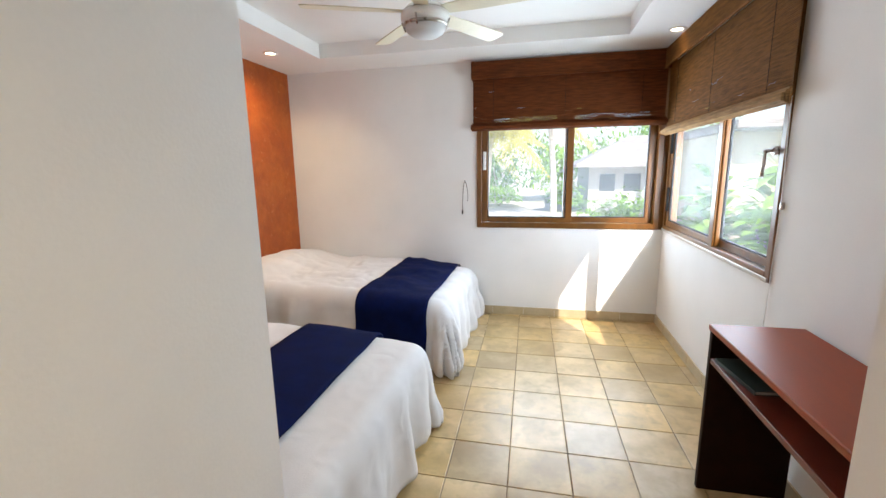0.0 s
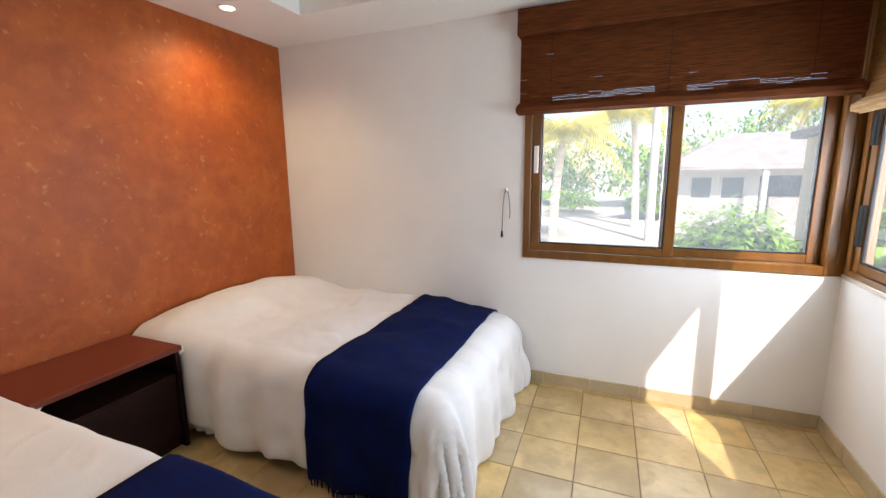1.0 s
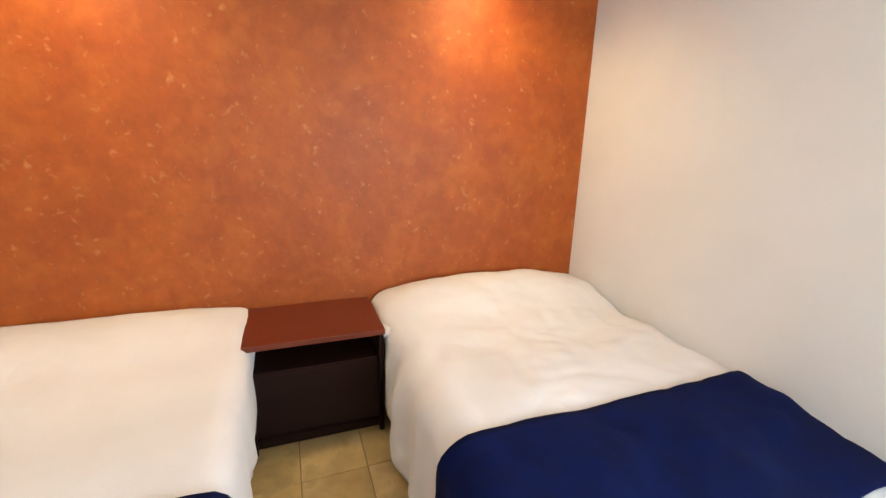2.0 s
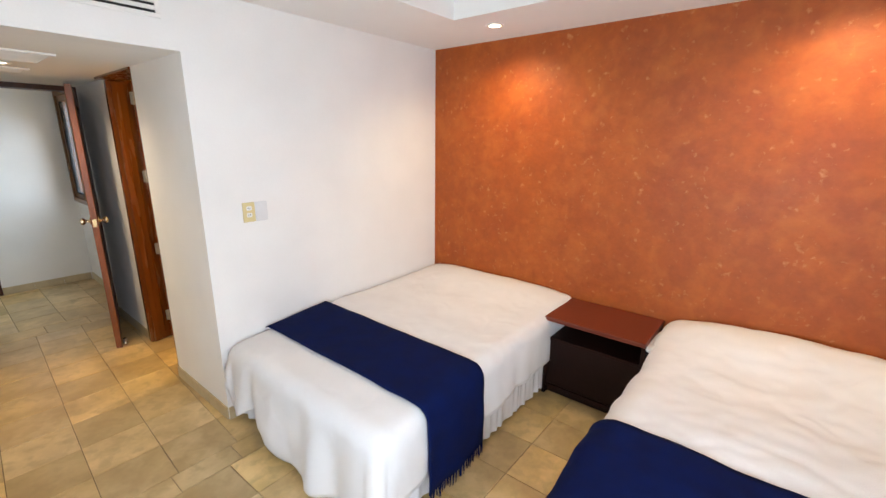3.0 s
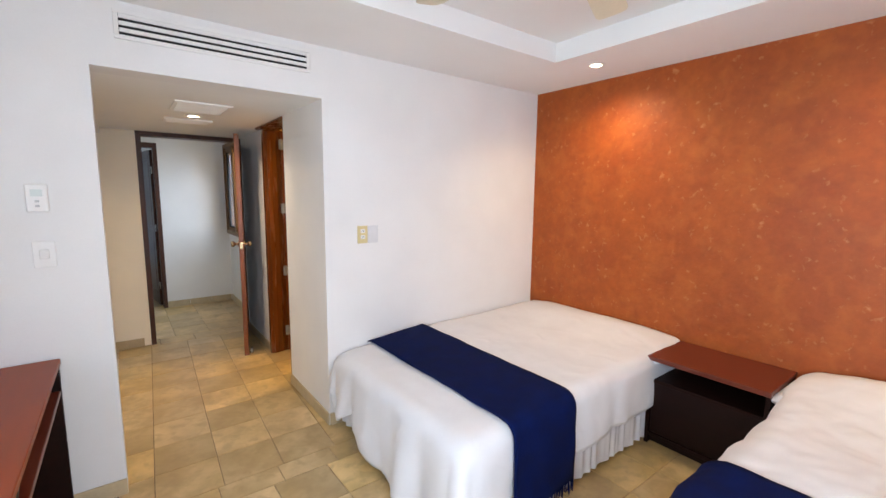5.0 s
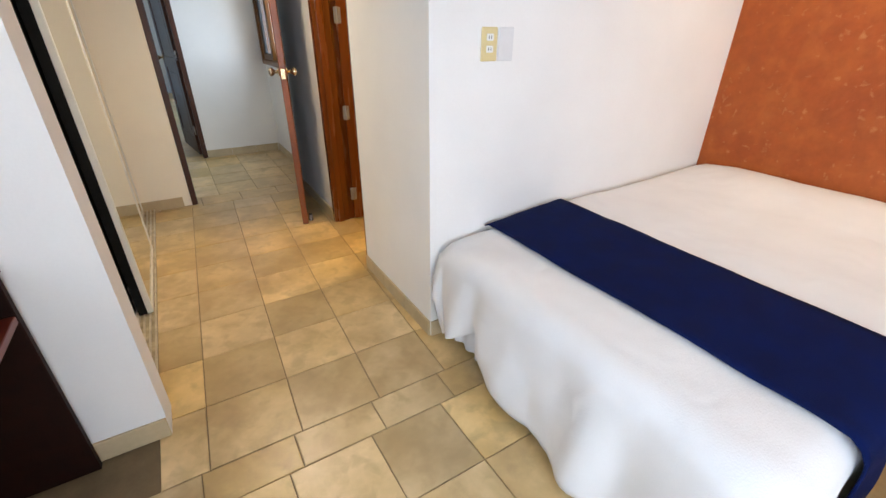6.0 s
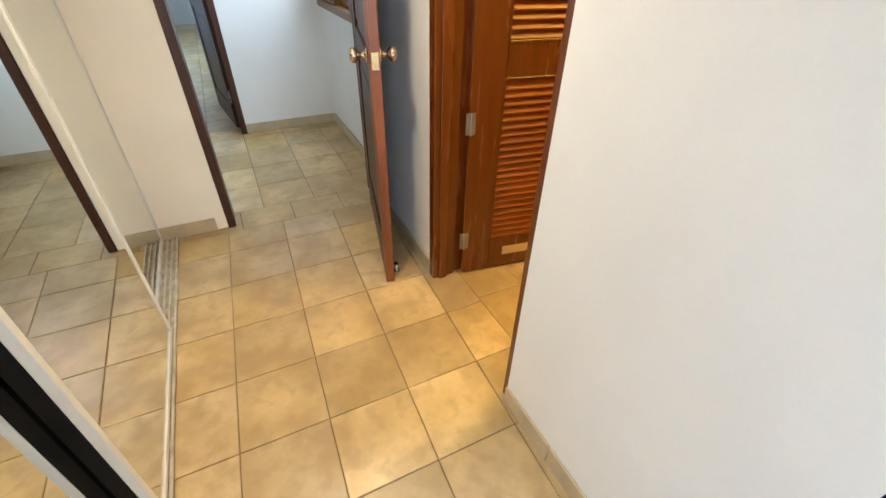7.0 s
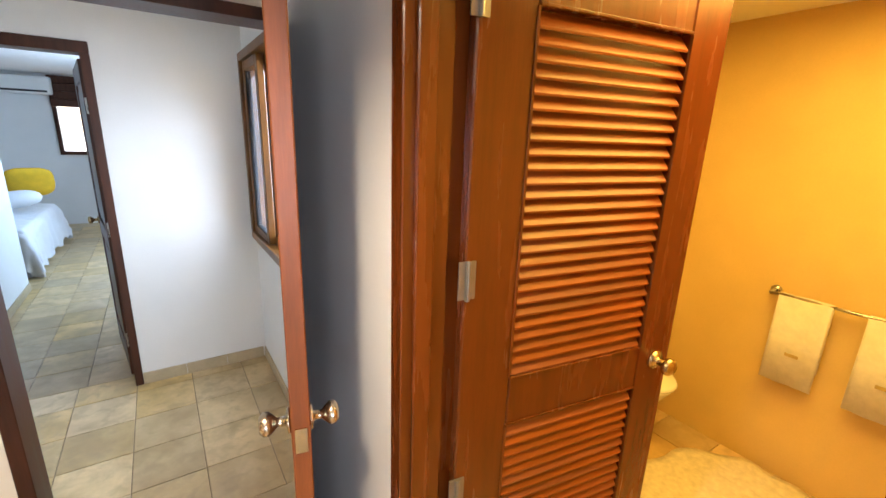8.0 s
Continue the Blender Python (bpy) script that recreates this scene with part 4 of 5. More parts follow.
part("bumper", lathe([(0.0, 0.052), (0.010, 0.050), (0.012, 0.0455), (0, 0.0452)], 14), BLACK, ds)

# bathroom door: cedar frame, louvred leaf opened inwards
bf = structure("door_2", boxes((XA - 0.165, XS + 0.012, -0.835, -0.785, 0, 2.085), (XA - 0.165, XA - 0.006, -0.062, -0.032, 0, 2.085), (XA - 0.165, XA + 0.010, -0.798, -0.032, 2.085, 2.125), (XA - 0.225, XA - 0.166, -0.88, -0.80, 0, 2.10),
                               (XA - 0.12, XA - 0.075, -0.7845, -0.772, 0, 2.084), bevel=0.003), DOORWOOD, "varnished cedar bathroom door frame with a louvred door ajar", "door")
bl = new("door_leaf")
bl.parent = bf
BW = 0.745
bl.matrix_world = pose(XA - 0.200, -0.779, 0, 0, 0, 171)
tagged(bl, "varnished cedar louvred door leaf, half open")
part("stile", boxes((0, 0.145, -0.018, 0.018, 0.012, 2.082), bevel=0.004), DOORWOOD, bl)
part("stile", boxes((BW - 0.135, BW, -0.018, 0.018, 0.012, 2.082), bevel=0.004), DOORWOOD, bl)
for z0, z1 in ((0.012, 0.20), (0.965, 1.107), (1.965, 2.082)):
    part("rail", boxes((0.1455, BW - 0.1355, -0.0175, 0.0175, z0, z1), bevel=0.003), DOORWOOD, bl)
SLAT = bpy.data.meshes.new("louvre_slat")
bm = boxes((0, BW - 0.284, -0.026, 0.026, -0.004, 0.004), bevel=0.0035)
bm.transform(Matrix.Rotation(radians(52), 4, "X"))
bm.to_mesh(SLAT)
bm.free()
SLAT.materials.append(SLATWOOD)
for z0, z1, n in ((0.205, 0.96, 23), (1.112, 1.96, 26)):
    for k in range(n):
        ob = new("louvre_slat", SLAT)
        ob.parent = bl
        ob.location = (0.147, 0, z0 + (z1 - z0) * (k + 0.5) / n)
for z0, z1 in ((0.20, 0.965), (1.107, 1.965)):
    for y in (-0.0215, 0.0185):
        part("moulding", boxes((0.138, 0.1455, y, y + 0.003, z0, z1), (BW - 0.1355, BW - 0.128, y, y + 0.003, z0, z1), (0.1455, BW - 0.1355, y, y + 0.003, z0 - 0.007, z0), (0.1455, BW - 0.1355, y, y + 0.003, z1, z1 + 0.007), bevel=0.001), DOORWOOD, bl)
for s in (1, -1):
    bm = knob(s)
    bm.transform(Matrix.Translation((BW - 0.062, 0.0185 * s, 1.05)))
    part("door_knob", bm, BRASS, bl, "aged brass round knob", True)
# Pale sticker on the lower rail, repeated on both faces.
part("rail_sticker", boxes((0.22, 0.48, 0.0182, 0.0200, 0.085, 0.135), (0.22, 0.48, -0.0200, -0.0182, 0.085, 0.135)), material("pale_sticker", (0.66, 0.50, 0.26), 0.5, vary=0.05), bl, "pale sticker on the lower rail")
for z in (0.213, 0.798, 1.386, 1.97):
    part("hinge", hinge(0.004, -0.0215, z, 0.021), PALENICKEL, bl, "worn nickel butt hinge")

# far doorway off the hall
ff = structure("door_3", boxes((0.03, 0.075, -3.405, -3.248, 0, 2.075), (0.86, 0.905, -3.405, -3.248, 0, 2.075), (0.03, 0.905, -3.405, -3.248, 2.075, 2.135), bevel=0.003), DOORDARK, "dark stained door frame of the far bedroom", "door")
fl = new("door_leaf")
fl.parent = ff
fl.matrix_world = pose(0.085, -3.412, 0, 0, 0, -82)
tagged(fl, "dark stained door leaf, wide open")
part("stile", boxes((0, 0.10, -0.018, 0.018, 0.01, 2.06), bevel=0.004), DOORDARK, fl)
part("stile", boxes((0.67, 0.77, -0.018, 0.018, 0.01, 2.06), bevel=0.004), DOORDARK, fl)
for z0, z1 in ((0.01, 0.2), (0.9, 1.02), (1.95, 2.06)):
    part("rail", boxes((0.1005, 0.6695, -0.0175, 0.0175, z0, z1), bevel=0.003), DOORDARK, fl)
for z0, z1 in ((0.201, 0.899), (1.021, 1.949)):
    part("panel", boxes((0.102, 0.668, -0.008, 0.008, z0, z1), (0.14, 0.63, -0.013, 0.013, z0 + 0.04, z1 - 0.04), bevel=0.004), DOORDARK, fl)
for s in (1, -1):
    bm = knob(s)
    bm.transform(Matrix.Translation((0.705, 0.0185 * s, 1.0)))
    part("door_knob", bm, BRASS, fl, "", True)
for z in (0.28, 1.05, 1.80):
    part("hinge", hinge(-0.004, 0.012, z), NICKEL, fl)


# ---- closet with sliding mirror doors ----
tr = thing("closet_track", (0.555, YD, 0), "worn aluminium double floor track of the sliding closet doors", "floor track")
TL = YS - 0.15 - YD
for k, x in enumerate((0.0, 0.024, 0.048, 0.072, 0.094)):
    part("rail", boxes((x, x + 0.007, 0.001, TL, 0.0, 0.016)), ALU, tr)
part("bed_plate", boxes((0.0075, 0.0935, 0.001, TL, 0.0, 0.004)), material("dusty_track_bed", (0.48, 0.41, 0.29), 0.7, vary=0.4, scale=18, fine=90, bump=0.3), tr, "dusty worn track bed")
structure("trim_closet_head", boxes((0.55, 0.68, YD, YS - 0.15, ZA - 0.05, ZA - 0.001)), ALUWHITE, "white aluminium head track of the closet", "trim")


def mirror_door(x, y0, y1, label, black_end):
    ob = thing("mirror_door", (x, y0, 0.015), label, "mirror door", "sliding closet doors")
    w, h = y1 - y0, ZA - 0.075
    part("mirror", boxes((0.004, 0.010, 0.022, w - 0.022, 0.022, h - 0.022)), MIRROR, ob, "clear mirror glass")
    part("frame", boxes((0, 0.026, 0, 0.022, 0, h), (0, 0.026, w - 0.022, w, 0, h), (0, 0.026, 0.022, w - 0.022, 0, 0.022), (0, 0.026, 0.022, w - 0.022, h - 0.022, h), bevel=0.002), ALUWHITE, ob, "white aluminium frame")
    part("backing", boxes((0.011, 0.020, 0.022, w - 0.022, 0.022, h - 0.022)), BLACK, ob)
    if black_end:
        part("brush_strip", boxes((0.0265, 0.0625, w - 0.030, w + 0.001, 0, h)), BLACK, ob, "black brush strip")


mirror_door(0.566, -0.93, -0.12, "mirrored sliding closet door with a white frame, half open", True)
mirror_door(0.630, -0.24, 0.60, "mirrored sliding closet door behind the front one", False)
mirror_door(0.630, YD + 0.004, -0.90, "mirrored sliding closet door closed against the cream wall", False)

# ---- bathroom ----
tb = thing("towel_bar", (-2.80, -0.79, 0.995), "nickel towel bar on the yellow wall", "towel bar")
part("bar", rod(bmesh.new(), (0.06, 0, 0), (0.06, 0.62, 0), 0.008), NICKEL, tb, "", True)
for y in (0.0, 0.62):
    part("bracket", rod(rod(bmesh.new(), (0, y, 0), (0.012, y, 0), 0.024, sides=20), (0.012, y, 0), (0.066, y, 0), 0.010), NICKEL, tb, "", True)
for y in (-0.755, -0.425):
    tw = thing("towel", (-2.74, y, 1.003), "folded white terry hand towel hanging over the bar", "towel", "hand towels")
    bm = bmesh.new()
    rows = [(-0.016, -0.36), (-0.014, -0.18), (-0.012, -0.02), (0, 0.004), (0.012, -0.02), (0.016, -0.22), (0.020, -0.455)]
    cols = spread(0, 0.212, 0.012)
    g = [[bm.verts.new((px + 0.004 * noise.noise(Vector((yy * 14, pz * 5, y))), yy, pz + 0.004 * noise.noise(Vector((yy * 20, y, 0))))) for yy in cols] for px, pz in rows]
    for i in range(len(rows) - 1):
        for j in range(len(cols) - 1):
            bm.faces.new((g[i][j], g[i][j + 1], g[i + 1][j + 1], g[i + 1][j]))
    ob = part("cloth", bm, TOWEL, tw, "", True)
    solid(ob, 0.012)
    part("band", boxes((0.0305, 0.033, 0.085, 0.140, -0.300, -0.284)), material("tan_ribbon", (0.45, 0.33, 0.12), 0.7, vary=0.1), tw, "tan woven mark")
mt = thing("bath_mat", (-2.30, -0.60, 0.0), "cream fluffy scalloped bath mat on the floor", "bath mat")
bm = bmesh.new()
c = bm.verts.new((0, 0, 0.030))
rings = []
for f, z in ((0.3, 0.031), (0.6, 0.030), (0.88, 0.028), (1.0, 0.016), (1.0, 0.003)):
    rings.append([bm.verts.new((f * (0.47 + 0.020 * math.cos(11 * a)) * math.cos(a), f * (0.41 + 0.020 * math.cos(9 * a)) * math.sin(a), z + 0.004 * noise.noise(Vector((math.cos(a) * f * 9, math.sin(a) * f * 9, 2))))) for a in [2 * math.pi * k / 72 for k in range(72)]])
for k in range(72):
    bm.faces.new((c, rings[0][k], rings[0][(k + 1) % 72]))
    for a, b in zip(rings, rings[1:]):
        bm.faces.new((a[k], b[k], b[(k + 1) % 72], a[(k + 1) % 72]))
part("fluffy_surface", bm, RUG, mt, "", True)
to = thing("toilet", (-2.42, YD + 0.055, 0, 0, 0, 90), "white porcelain toilet against the yellow wall", "toilet")
part("tank", box(bmesh.new(), -0.045, 0.20, -0.20, 0.20, 0.38, 0.74, bevel=0.03, seg=3), PORCELAIN, to, "", True)
part("tank_lid", box(bmesh.new(), -0.05, 0.215, -0.21, 0.21, 0.741, 0.775, bevel=0.012, seg=2), PORCELAIN, to, "", True)
bm = lathe([(0.0, 0.0), (0.11, 0.0), (0.12, 0.03), (0.10, 0.16), (0.13, 0.28), (0.18, 0.37), (0.19, 0.39), (0, 0.39)], 32)
bm.transform(Matrix.Translation((0.42, 0, 0)) @ Matrix.Diagonal((1.25, 0.95, 1, 1)))
part("bowl", bm, PORCELAIN, to, "", True)
bm = lathe([(0.0, 0.392), (0.19, 0.392), (0.195, 0.402), (0.185, 0.418), (0, 0.424)], 32)
bm.transform(Matrix.Translation((0.42, 0, 0)) @ Matrix.Diagonal((1.25, 0.95, 1, 1)))
part("seat_lid", bm, PORCELAIN, to, "", True)

# ---- far bedroom ----
fb = thing("bed", (1.06, -6.30, 0), "white made bed with a thick duvet in the far bedroom", "bed")
part("mattress", box(bmesh.new(), 0.02, 1.9, -2.0, -0.02, 0.20, 0.56, bevel=0.05, seg=3), SHEET, fb, "", True)
part("bed_base", box(bmesh.new(), 0.04, 1.87, -1.97, -0.04, 0.0, 0.199, bevel=0.01), VALANCE, fb)
far = {"L": 1.95, "W": 2.0, "r": 0.10, "top": 0.62, "hump": 0.03, "puff": 2.0, "ragged": 1.0, "slant": 0.0}
bm = cloth(spread(0, 2.40, 0.04), spread(-0.40, 2.40, 0.04), far, 0, 0.02, 5, 0)
bm.transform(Matrix.Translation((1.95, -2.0, 0)) @ Matrix.Diagonal((-1, 1, 1, 1)))
bmesh.ops.recalc_face_normals(bm, faces=bm.faces)
part("duvet", bm, SHEET, fb, "", True)


def cushion(name, m, a, b, h, mat, label):
    root = thing(name, m, label, "cushion")
    bm = bmesh.new()
    bmesh.ops.create_uvsphere(bm, u_segments=24, v_segments=14, radius=1)
    for v in bm.verts:
        v.co = Vector((a * math.copysign(abs(v.co.x) ** 0.6, v.co.x), b * math.copysign(abs(v.co.y) ** 0.6, v.co.y), h * v.co.z))
    part("cover", bm, mat, root, "", True)


cushion("pillow", (1.40, -7.35, 0.74, 8, 6, 15), 0.34, 0.24, 0.11, SHEET, "plump white pillow on the far bed")
cushion("cushion", (1.27, -8.0, 0.90, 62, 0, 12), 0.26, 0.22, 0.08, YELLOW, "yellow cushion propped on the far bed")
fr = thing("roman_blind", (0.45, -9.56, 1.95), "dark brown roman blind in the far bedroom", "blind")
for k in range(4):
    part("fold", boxes((0, 0.66, -0.03, 0.03 + 0.006 * k, 0.12 * (3 - k), 0.12 * (4 - k) - 0.002), bevel=0.01), DOORDARK, fr)
far_window = structure("window_5", boxes((0.45, 1.11, -9.599, -9.57, 1.18, 1.24), (0.45, 0.505, -9.599, -9.57, 1.24, 2.3), (1.055, 1.11, -9.599, -9.57, 1.24, 2.3), (0.505, 1.055, -9.599, -9.57, 2.24, 2.3)), DOORDARK, "dark window frame under the roman blind", "window")
far_pane = part("pane", boxes((0.506, 1.054, -9.66, -9.656, 1.25, 2.27)), GLASS, far_window, "clear glass pane")
far_pane.visible_shadow = False

ac = thing("air_conditioner", (1.05, -9.595, 2.12), "white wall air conditioner high in the far bedroom", "air conditioner")
part("casing", box(bmesh.new(), 0, 0.85, 0, 0.20, 0, 0.27, bevel=0.03, seg=3), WHITEPLASTIC, ac, "", True)
part("outlet_slot", boxes((0.05, 0.80, 0.2005, 0.203, 0.03, 0.06)), SLOT, ac, "black strip standing for the shade in the air outlet")

# ---- outdoors ----
GZ = -1.05
structure("ground", boxes((-150, 150, -150, 250, GZ - 0.3, GZ)), SAND, "pale sunlit dry road and yard", "ground")
structure("lawn", boxes((-40, -6, 20, 60, GZ, GZ + 0.03), (2.2, 14, -4, 10.8, GZ, GZ + 0.03)), GRASSGREEN, "patchy green lawn", "lawn")


def leaf_blade(bm, base, way, length, width, droop, segs=4):
    side = way.cross(Vector((0, 0, 1)))
    if side.length < 1e-4:
        side = Vector((1, 0, 0))
    side.normalize()
    prev = None
    for k in range(segs + 1):
        f = k / segs
        p = base + way * (length * f) - Vector((0, 0, droop * length * f * f))
        w = width * math.sin(math.pi * (0.15 + 0.85 * f)) if f < 1 else 0.001
        cur = (bm.verts.new(p - side * w), bm.verts.new(p + side * w))
        if prev:
            bm.faces.new((prev[0], prev[1], cur[1], cur[0]))
        prev = cur


def palm(x, y, height, lean, crown, mat, label, seed):
    rng = random.Random(seed)
    root = thing("palm_tree", (x, y, GZ), label, "palm tree", "palms along the road")
    bm = bmesh.new()
    n = 12
    for k in range(n):
        a = Vector((lean * (k / n) ** 2, 0, height * k / n))
        b = Vector((lean * ((k + 1) / n) ** 2, 0, height * (k + 1) / n))
        rod(bm, a, b, 0.16 - 0.05 * k / n + 0.012, 0.16 - 0.05 * (k + 1) / n, 10)
    part("trunk", bm, BARK, root)
    bm = bmesh.new()
    top = Vector((lean, 0, height))
    for k in range(22):
        a = 2 * math.pi * k / 22 + rng.uniform(-0.15, 0.15)
        up = rng.uniform(-0.35, 0.75)
        way = Vector((math.cos(a), math.sin(a), up)).normalized()
        length = crown * rng.uniform(0.8, 1.1)
        prev = None
        for s in range(13):
            f = s / 12
            p = top + way * (length * f) - Vector((0, 0, length * 0.62 * f * f))
            if prev is not None:
                rod(bm, prev, p, 0.02 * (1 - f) + 0.005, sides=4, caps=False)
                tang = (p - prev).normalized()
                side = tang.cross(Vector((0, 0, 1))).normalized()
                for sg in (1, -1):
                    for q in range(2):
                        base = prev.lerp(p, q / 2)
                        leaf_blade(bm, base, (side * sg * 0.8 + tang * 0.45 - Vector((0, 0, 0.35))).normalized(), length * 0.26 * math.sin(math.pi * (0.12 + 0.83 * f)), 0.022, 0.45, 3)
            prev = p
    part("crown", bm, mat, root)
    return root


def shrub(name, x, y, r, h, mat, label, seed, count=900, blade=0.16, z0=GZ):
    rng = random.Random(seed)
    root = thing(name, (x, y, z0), label, "shrub", "garden shrubs")
    bm = bmesh.new()
    for k in range(9):
        a = rng.uniform(0, 6.28)
        rod(bm, (0, 0, 0), (0.5 * r * math.cos(a), 0.5 * r * math.sin(a), h * 0.6), 0.03, 0.012, 6)
    part("stems", bm, BARK, root)
    bm = bmesh.new()
    for k in range(count):
        a, e = rng.uniform(0, 6.28), math.asin(rng.uniform(-0.15, 1))
        lump = 0.75 + 0.35 * noise.noise(Vector((math.cos(a) * 1.7, math.sin(a) * 1.7, e * 2 + seed)))
        f = lump * rng.uniform(0.6, 1.0)
        p = Vector((r * f * math.cos(a) * math.cos(e), r * f * math.sin(a) * math.cos(e), h * (0.25 + 0.75 * max(0, f * math.sin(e)))))
        way = Vector((math.cos(a + rng.uniform(-0.8, 0.8)), math.sin(a + rng.uniform(-0.8, 0.8)), rng.uniform(-0.1, 1.0))).normalized()
        leaf_blade(bm, p, way, blade * rng.uniform(0.7, 1.4), blade * 0.20, 0.5, 3)
    part("leaves", bm, mat, root)
    return root


def broad_tree(x, y, height, r, mat, label, seed, count=1500):
    rng = random.Random(seed)
    root = thing("tree", (x, y, GZ), label, "tree", "trees behind the road")
    bm = bmesh.new()
    rod(bm, (0, 0, 0), (0.1, 0, height * 0.5), 0.22, 0.14, 10)
    for k in range(7):
        a = k * 0.9 + rng.uniform(0, 0.5)
        rod(bm, (0.1, 0, height * 0.42), (r * 0.6 * math.cos(a), r * 0.6 * math.sin(a), height * rng.uniform(0.6, 0.9)), 0.10, 0.03, 7)
    part("trunk", bm, BARK, root)
    bm = bmesh.new()
    clumps = [(rng.uniform(-0.7, 0.7) * r, rng.uniform(-0.7, 0.7) * r, height * rng.uniform(0.40, 0.98), r * rng.uniform(0.3, 0.5)) for _ in range(16)]
    for k in range(count):
        cx, cy, cz, cr = clumps[k % 16]
        d = Vector((rng.gauss(0, 1), rng.gauss(0, 1), rng.gauss(0, 0.8))).normalized() * cr * rng.uniform(0.5, 1.0)
        leaf_blade(bm, Vector((cx, cy, cz)) + d, Vector((rng.gauss(0, 1), rng.gauss(0, 1), rng.gauss(0, 0.6))).normalized(), 0.42, 0.10, 0.4, 2)
    part("crown", bm, mat, root)


palm(-2.0, 16.0, 3.9, 0.3, 2.3, FROND, "palm with yellow-green drooping fronds beside the road", 3)
palm(0.75, 22.0, 5.2, -0.35, 2.6, FROND, "tall pale-trunked palm beyond the road", 4)
palm(9.5, 34.0, 6.4, 0.8, 3.0, FROND, "palm rising behind the neighbouring house", 5)
palm(-6.5, 24.0, 5.0, 0.2, 2.7, LEAFGREEN, "palm with a straight pale trunk", 6)
for k, (x, y, h, r) in enumerate(((-9, 33, 4.2, 4), (-3.5, 34, 4.0, 3.4), (1.8, 35, 4.6, 3.2), (-15, 32, 5, 4.5), (7.5, 42, 6.5, 4.0), (14, 44, 7, 5), (-22, 36, 6, 5))):
    broad_tree(x, y, h, r, LEAFDARK if k % 2 else LEAFGREEN, "dense green broadleaf tree behind the road", 30 + k)
for k, (x, y, r, h) in enumerate(((1.5, 25.5, 1.4, 2.4), (-6.5, 28, 2.0, 1.6), (-2.6, 29, 1.8, 1.7), (-11, 29, 2.2, 1.8))):
    shrub("shrub", x, y, r, h, LEAFGREEN, "rounded green hedge shrub across the road", 60 + k, 900, 0.3)
shrub("shrub", 1.72, 9.0, 1.3, 2.35, LEAFGREEN, "large bright green shrub in front of the window", 71, 7500, 0.15)
shrub("shrub", 2.45, 6.75, 0.60, 2.75, LEAFGREEN, "leafy tropical plant outside the corner window", 73, 420, 0.42)
shrub("shrub", 2.75, 5.3, 0.80, 3.0, LEAFGREEN, "leafy tropical plant outside the corner window", 74, 650, 0.42)
shrub("shrub", 3.2, 4.2, 0.9, 2.9, LEAFGREEN, "tall leafy tropical plant outside the corner window", 75, 650, 0.42)
shrub("shrub", 4.6, 6.9, 1.2, 3.0, LEAFDARK, "leafy plant in front of the cream outbuilding", 76, 700, 0.38)

# neighbouring house
HX, HY = 2.7, 25.0
hs = thing("house", (HX, HY, GZ), "white single-storey house with a hipped tile roof across the road", "house")
part("wall", boxes((0, 12.0, 0, 7, 0, 2.75)), HOUSEWALL, hs)
bm = bmesh.new()
v = [bm.verts.new(p) for p in ((-0.8, -1.3, 2.65), (12.8, -1.3, 2.65), (12.8, 8, 2.65), (-0.8, 8, 2.65), (2.6, 3.3, 4.35), (9.2, 3.3, 4.35), (-0.8, -1.3, 2.5), (12.8, -1.3, 2.5), (12.8, 8, 2.5), (-0.8, 8, 2.5))]
for f in ((0, 1, 5, 4), (1, 2, 5), (2, 3, 4, 5), (3, 0, 4), (6, 7, 1, 0), (7, 8, 2, 1), (8, 9, 3, 2), (9, 6, 0, 3), (9, 8, 7, 6)):
    bm.faces.new([v[i] for i in f])
part("roof", bm, ROOFTILE, hs, "weathered brown tile roof")
for x, w, z0, z1 in ((0.5, 0.95, 1.1, 2.2), (1.75, 1.0, 1.1, 2.2), (6.5, 1.4, 1.0, 2.2), (9.0, 1.4, 1.0, 2.2)):
    win = part("window", boxes((x, x + w, -0.05, 0.04, z0, z0 + 0.07), (x, x + w, -0.05, 0.04, z1 - 0.07, z1), (x, x + 0.07, -0.05, 0.04, z0 + 0.07, z1 - 0.07), (x + w - 0.07, x + w, -0.05, 0.04, z0 + 0.07, z1 - 0.07)), HOUSEWALL, hs)
    part("pane", boxes((x + 0.07, x + w - 0.07, -0.02, -0.008, z0 + 0.07, z1 - 0.07)), HOUSEDARK, win)
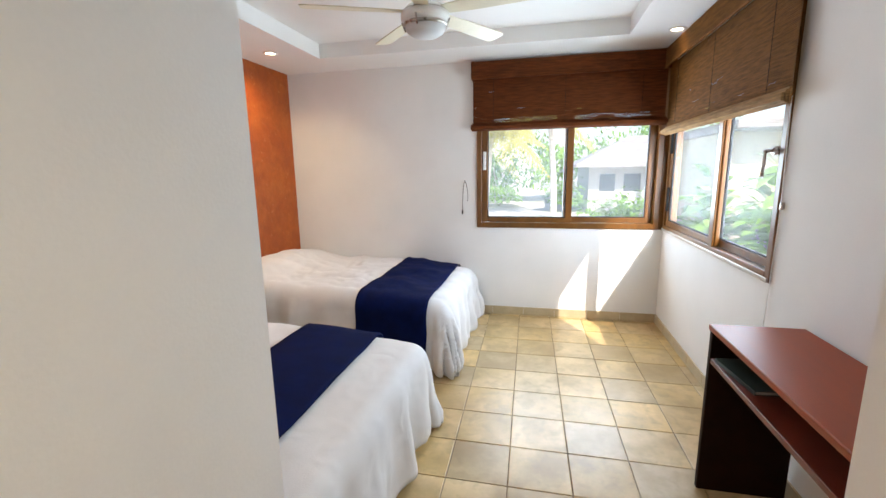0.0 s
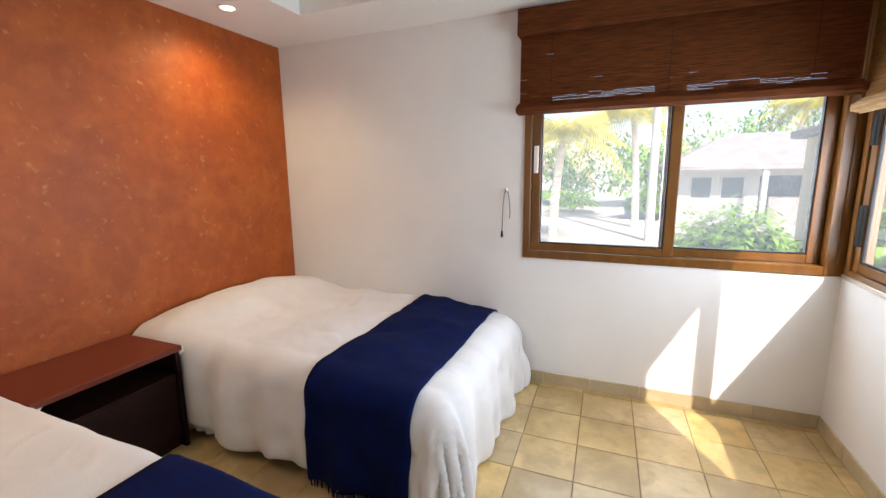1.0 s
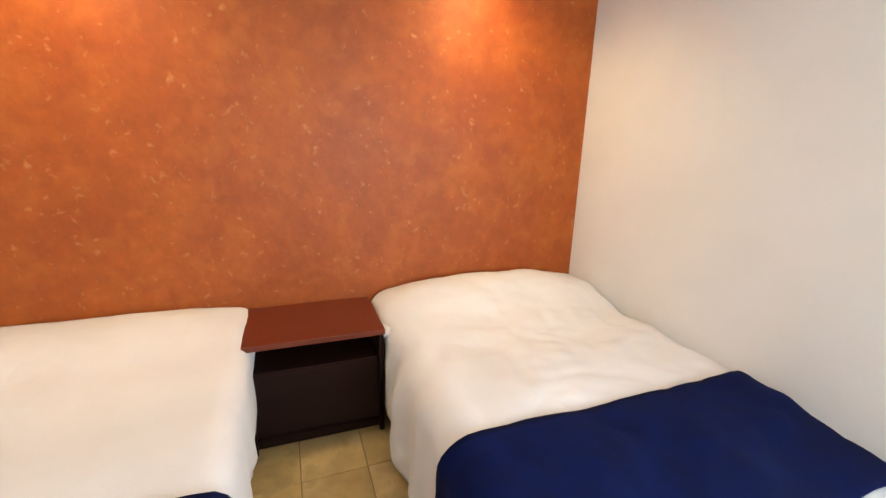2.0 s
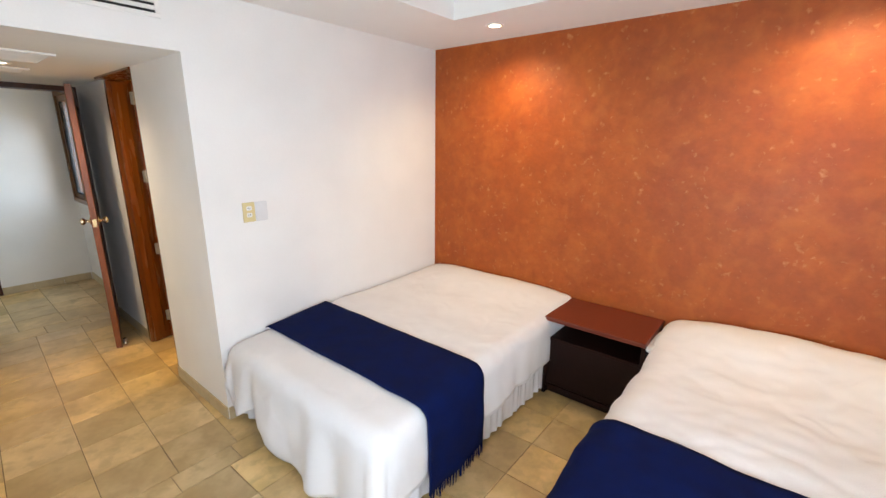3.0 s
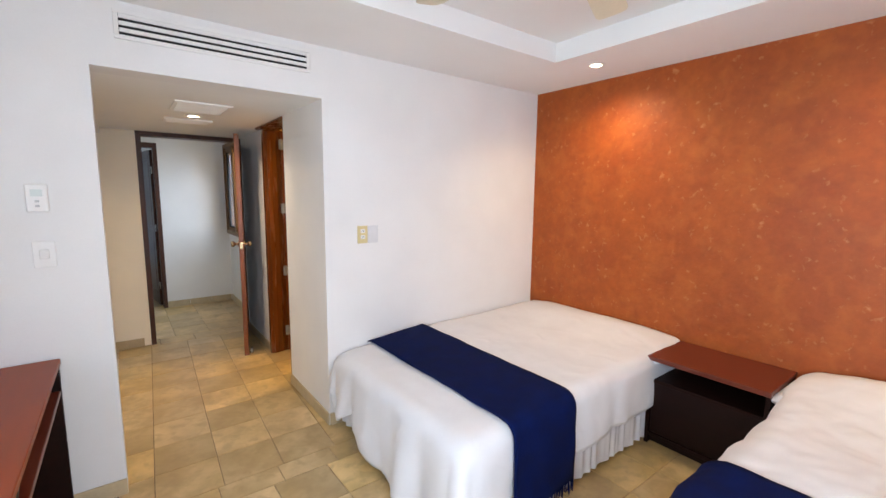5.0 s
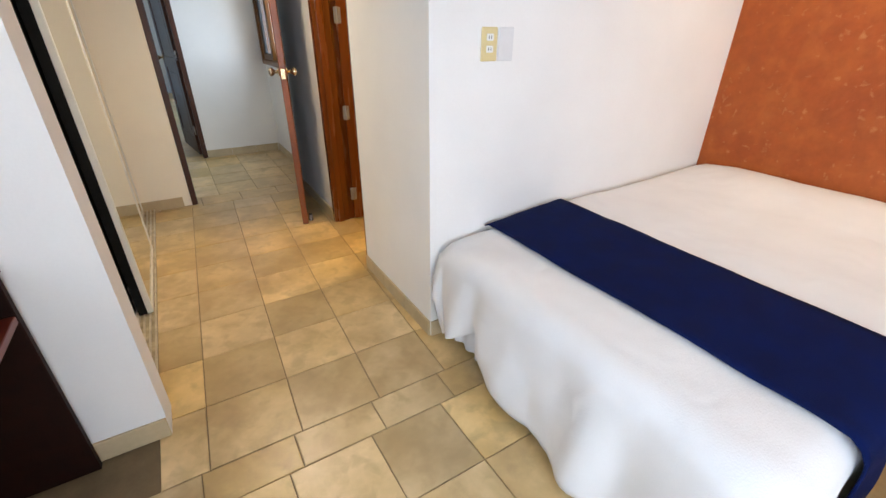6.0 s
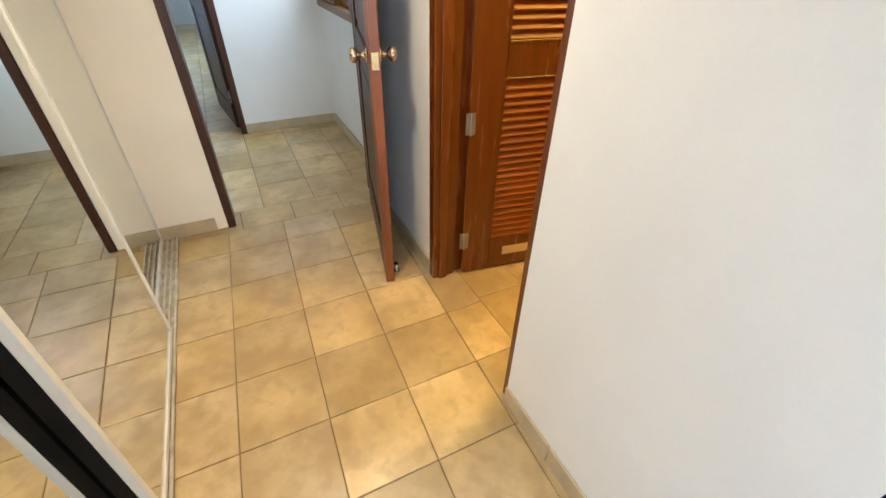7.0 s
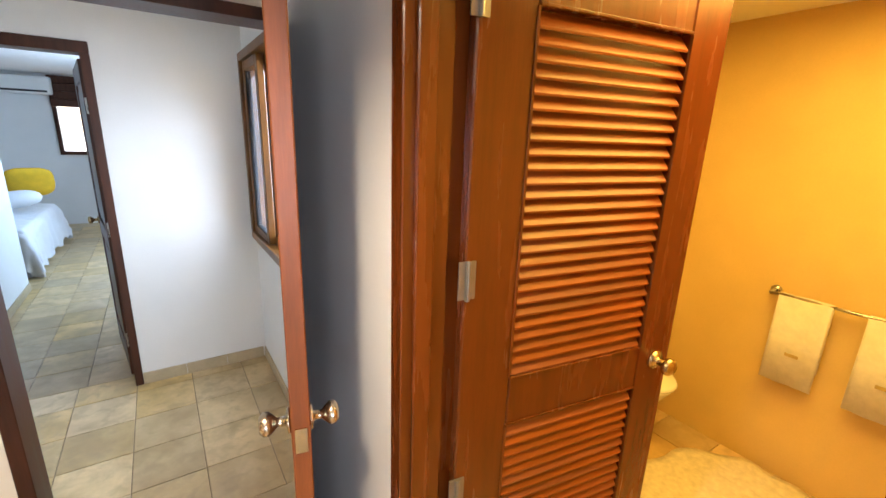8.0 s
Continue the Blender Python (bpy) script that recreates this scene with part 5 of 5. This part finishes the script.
# No hollow here: a dark sheet on the wall gives the carport's shade.
part("carport_shade", boxes((3.3, 5.9, -0.02, -0.005, 0.0, 2.2)), HOUSEDARK, hs, "dark sheet painting the shade of the carport opening")
part("carport_back_wall", boxes((3.6, 5.6, -0.45, -0.40, 0.0, 1.25)), ROOFTILE, hs, "grey carport partition")
for x in (3.1, 6.1):
    part("post", boxes((x, x + 0.2, -1.2, -1.0, 0, 2.5)), HOUSEWALL, hs)
gw = thing("garden_building", (3.20, 8.4, GZ), "cream rendered outbuilding with a tiled eave beside the garden", "outbuilding")
part("wall", boxes((0, 6.0, 0, 3.0, 0, 3.05)), CREAMWALL, gw)
part("roof", boxes((-0.15, 6.5, -0.6, 3.4, 3.05, 3.2), bevel=0.02), ROOFTILE, gw, "weathered tile eave")
win = part("window", boxes((1.4, 2.6, -0.04, 0.02, 1.2, 1.28), (1.4, 2.6, -0.04, 0.02, 2.32, 2.4), (1.4, 1.48, -0.04, 0.02, 1.28, 2.32), (2.52, 2.6, -0.04, 0.02, 1.28, 2.32)), FRAMEWOOD, gw)
part("pane", boxes((1.48, 2.52, -0.02, -0.008, 1.28, 2.32)), HOUSEDARK, win)
up = thing("utility_pole", (1.1, 18.0, GZ), "pale concrete utility pole beside the road", "utility pole")
part("shaft", rod(bmesh.new(), (0, 0, 0), (0, 0, 8), 0.16, 0.11, 14), HOUSEWALL, up)

# ---- floor tiles, last ----
tile_field(-0.10, 1.13, 0.290, XW, XE, 1.13, YN, skew=-0.02)
tile_field(-0.16, 0.83, 0.300, XW, XE, 0.982, 1.13)
tile_field(0.095, 0.68, 0.305, XA - 0.19, 0.556, -1.672, 0.982, skew=0.045)
tile_field(0.08, 0.68, 0.305, 0.658, 1.25, YD + 0.02, YS - 0.15)
tile_field(-0.09, -1.672, 0.305, -0.755, 0.556, -1.885, -1.672)
tile_field(0.07, -1.885, 0.320, -0.755, 1.60, -3.40, -1.885)
tile_field(-0.707, 0.66, 0.307, -2.80, XA - 0.19, YD, YS - 0.19)
tile_field(0.04, -3.40, 0.307, -0.755, 3.60, -9.60, -3.40, floor_far)
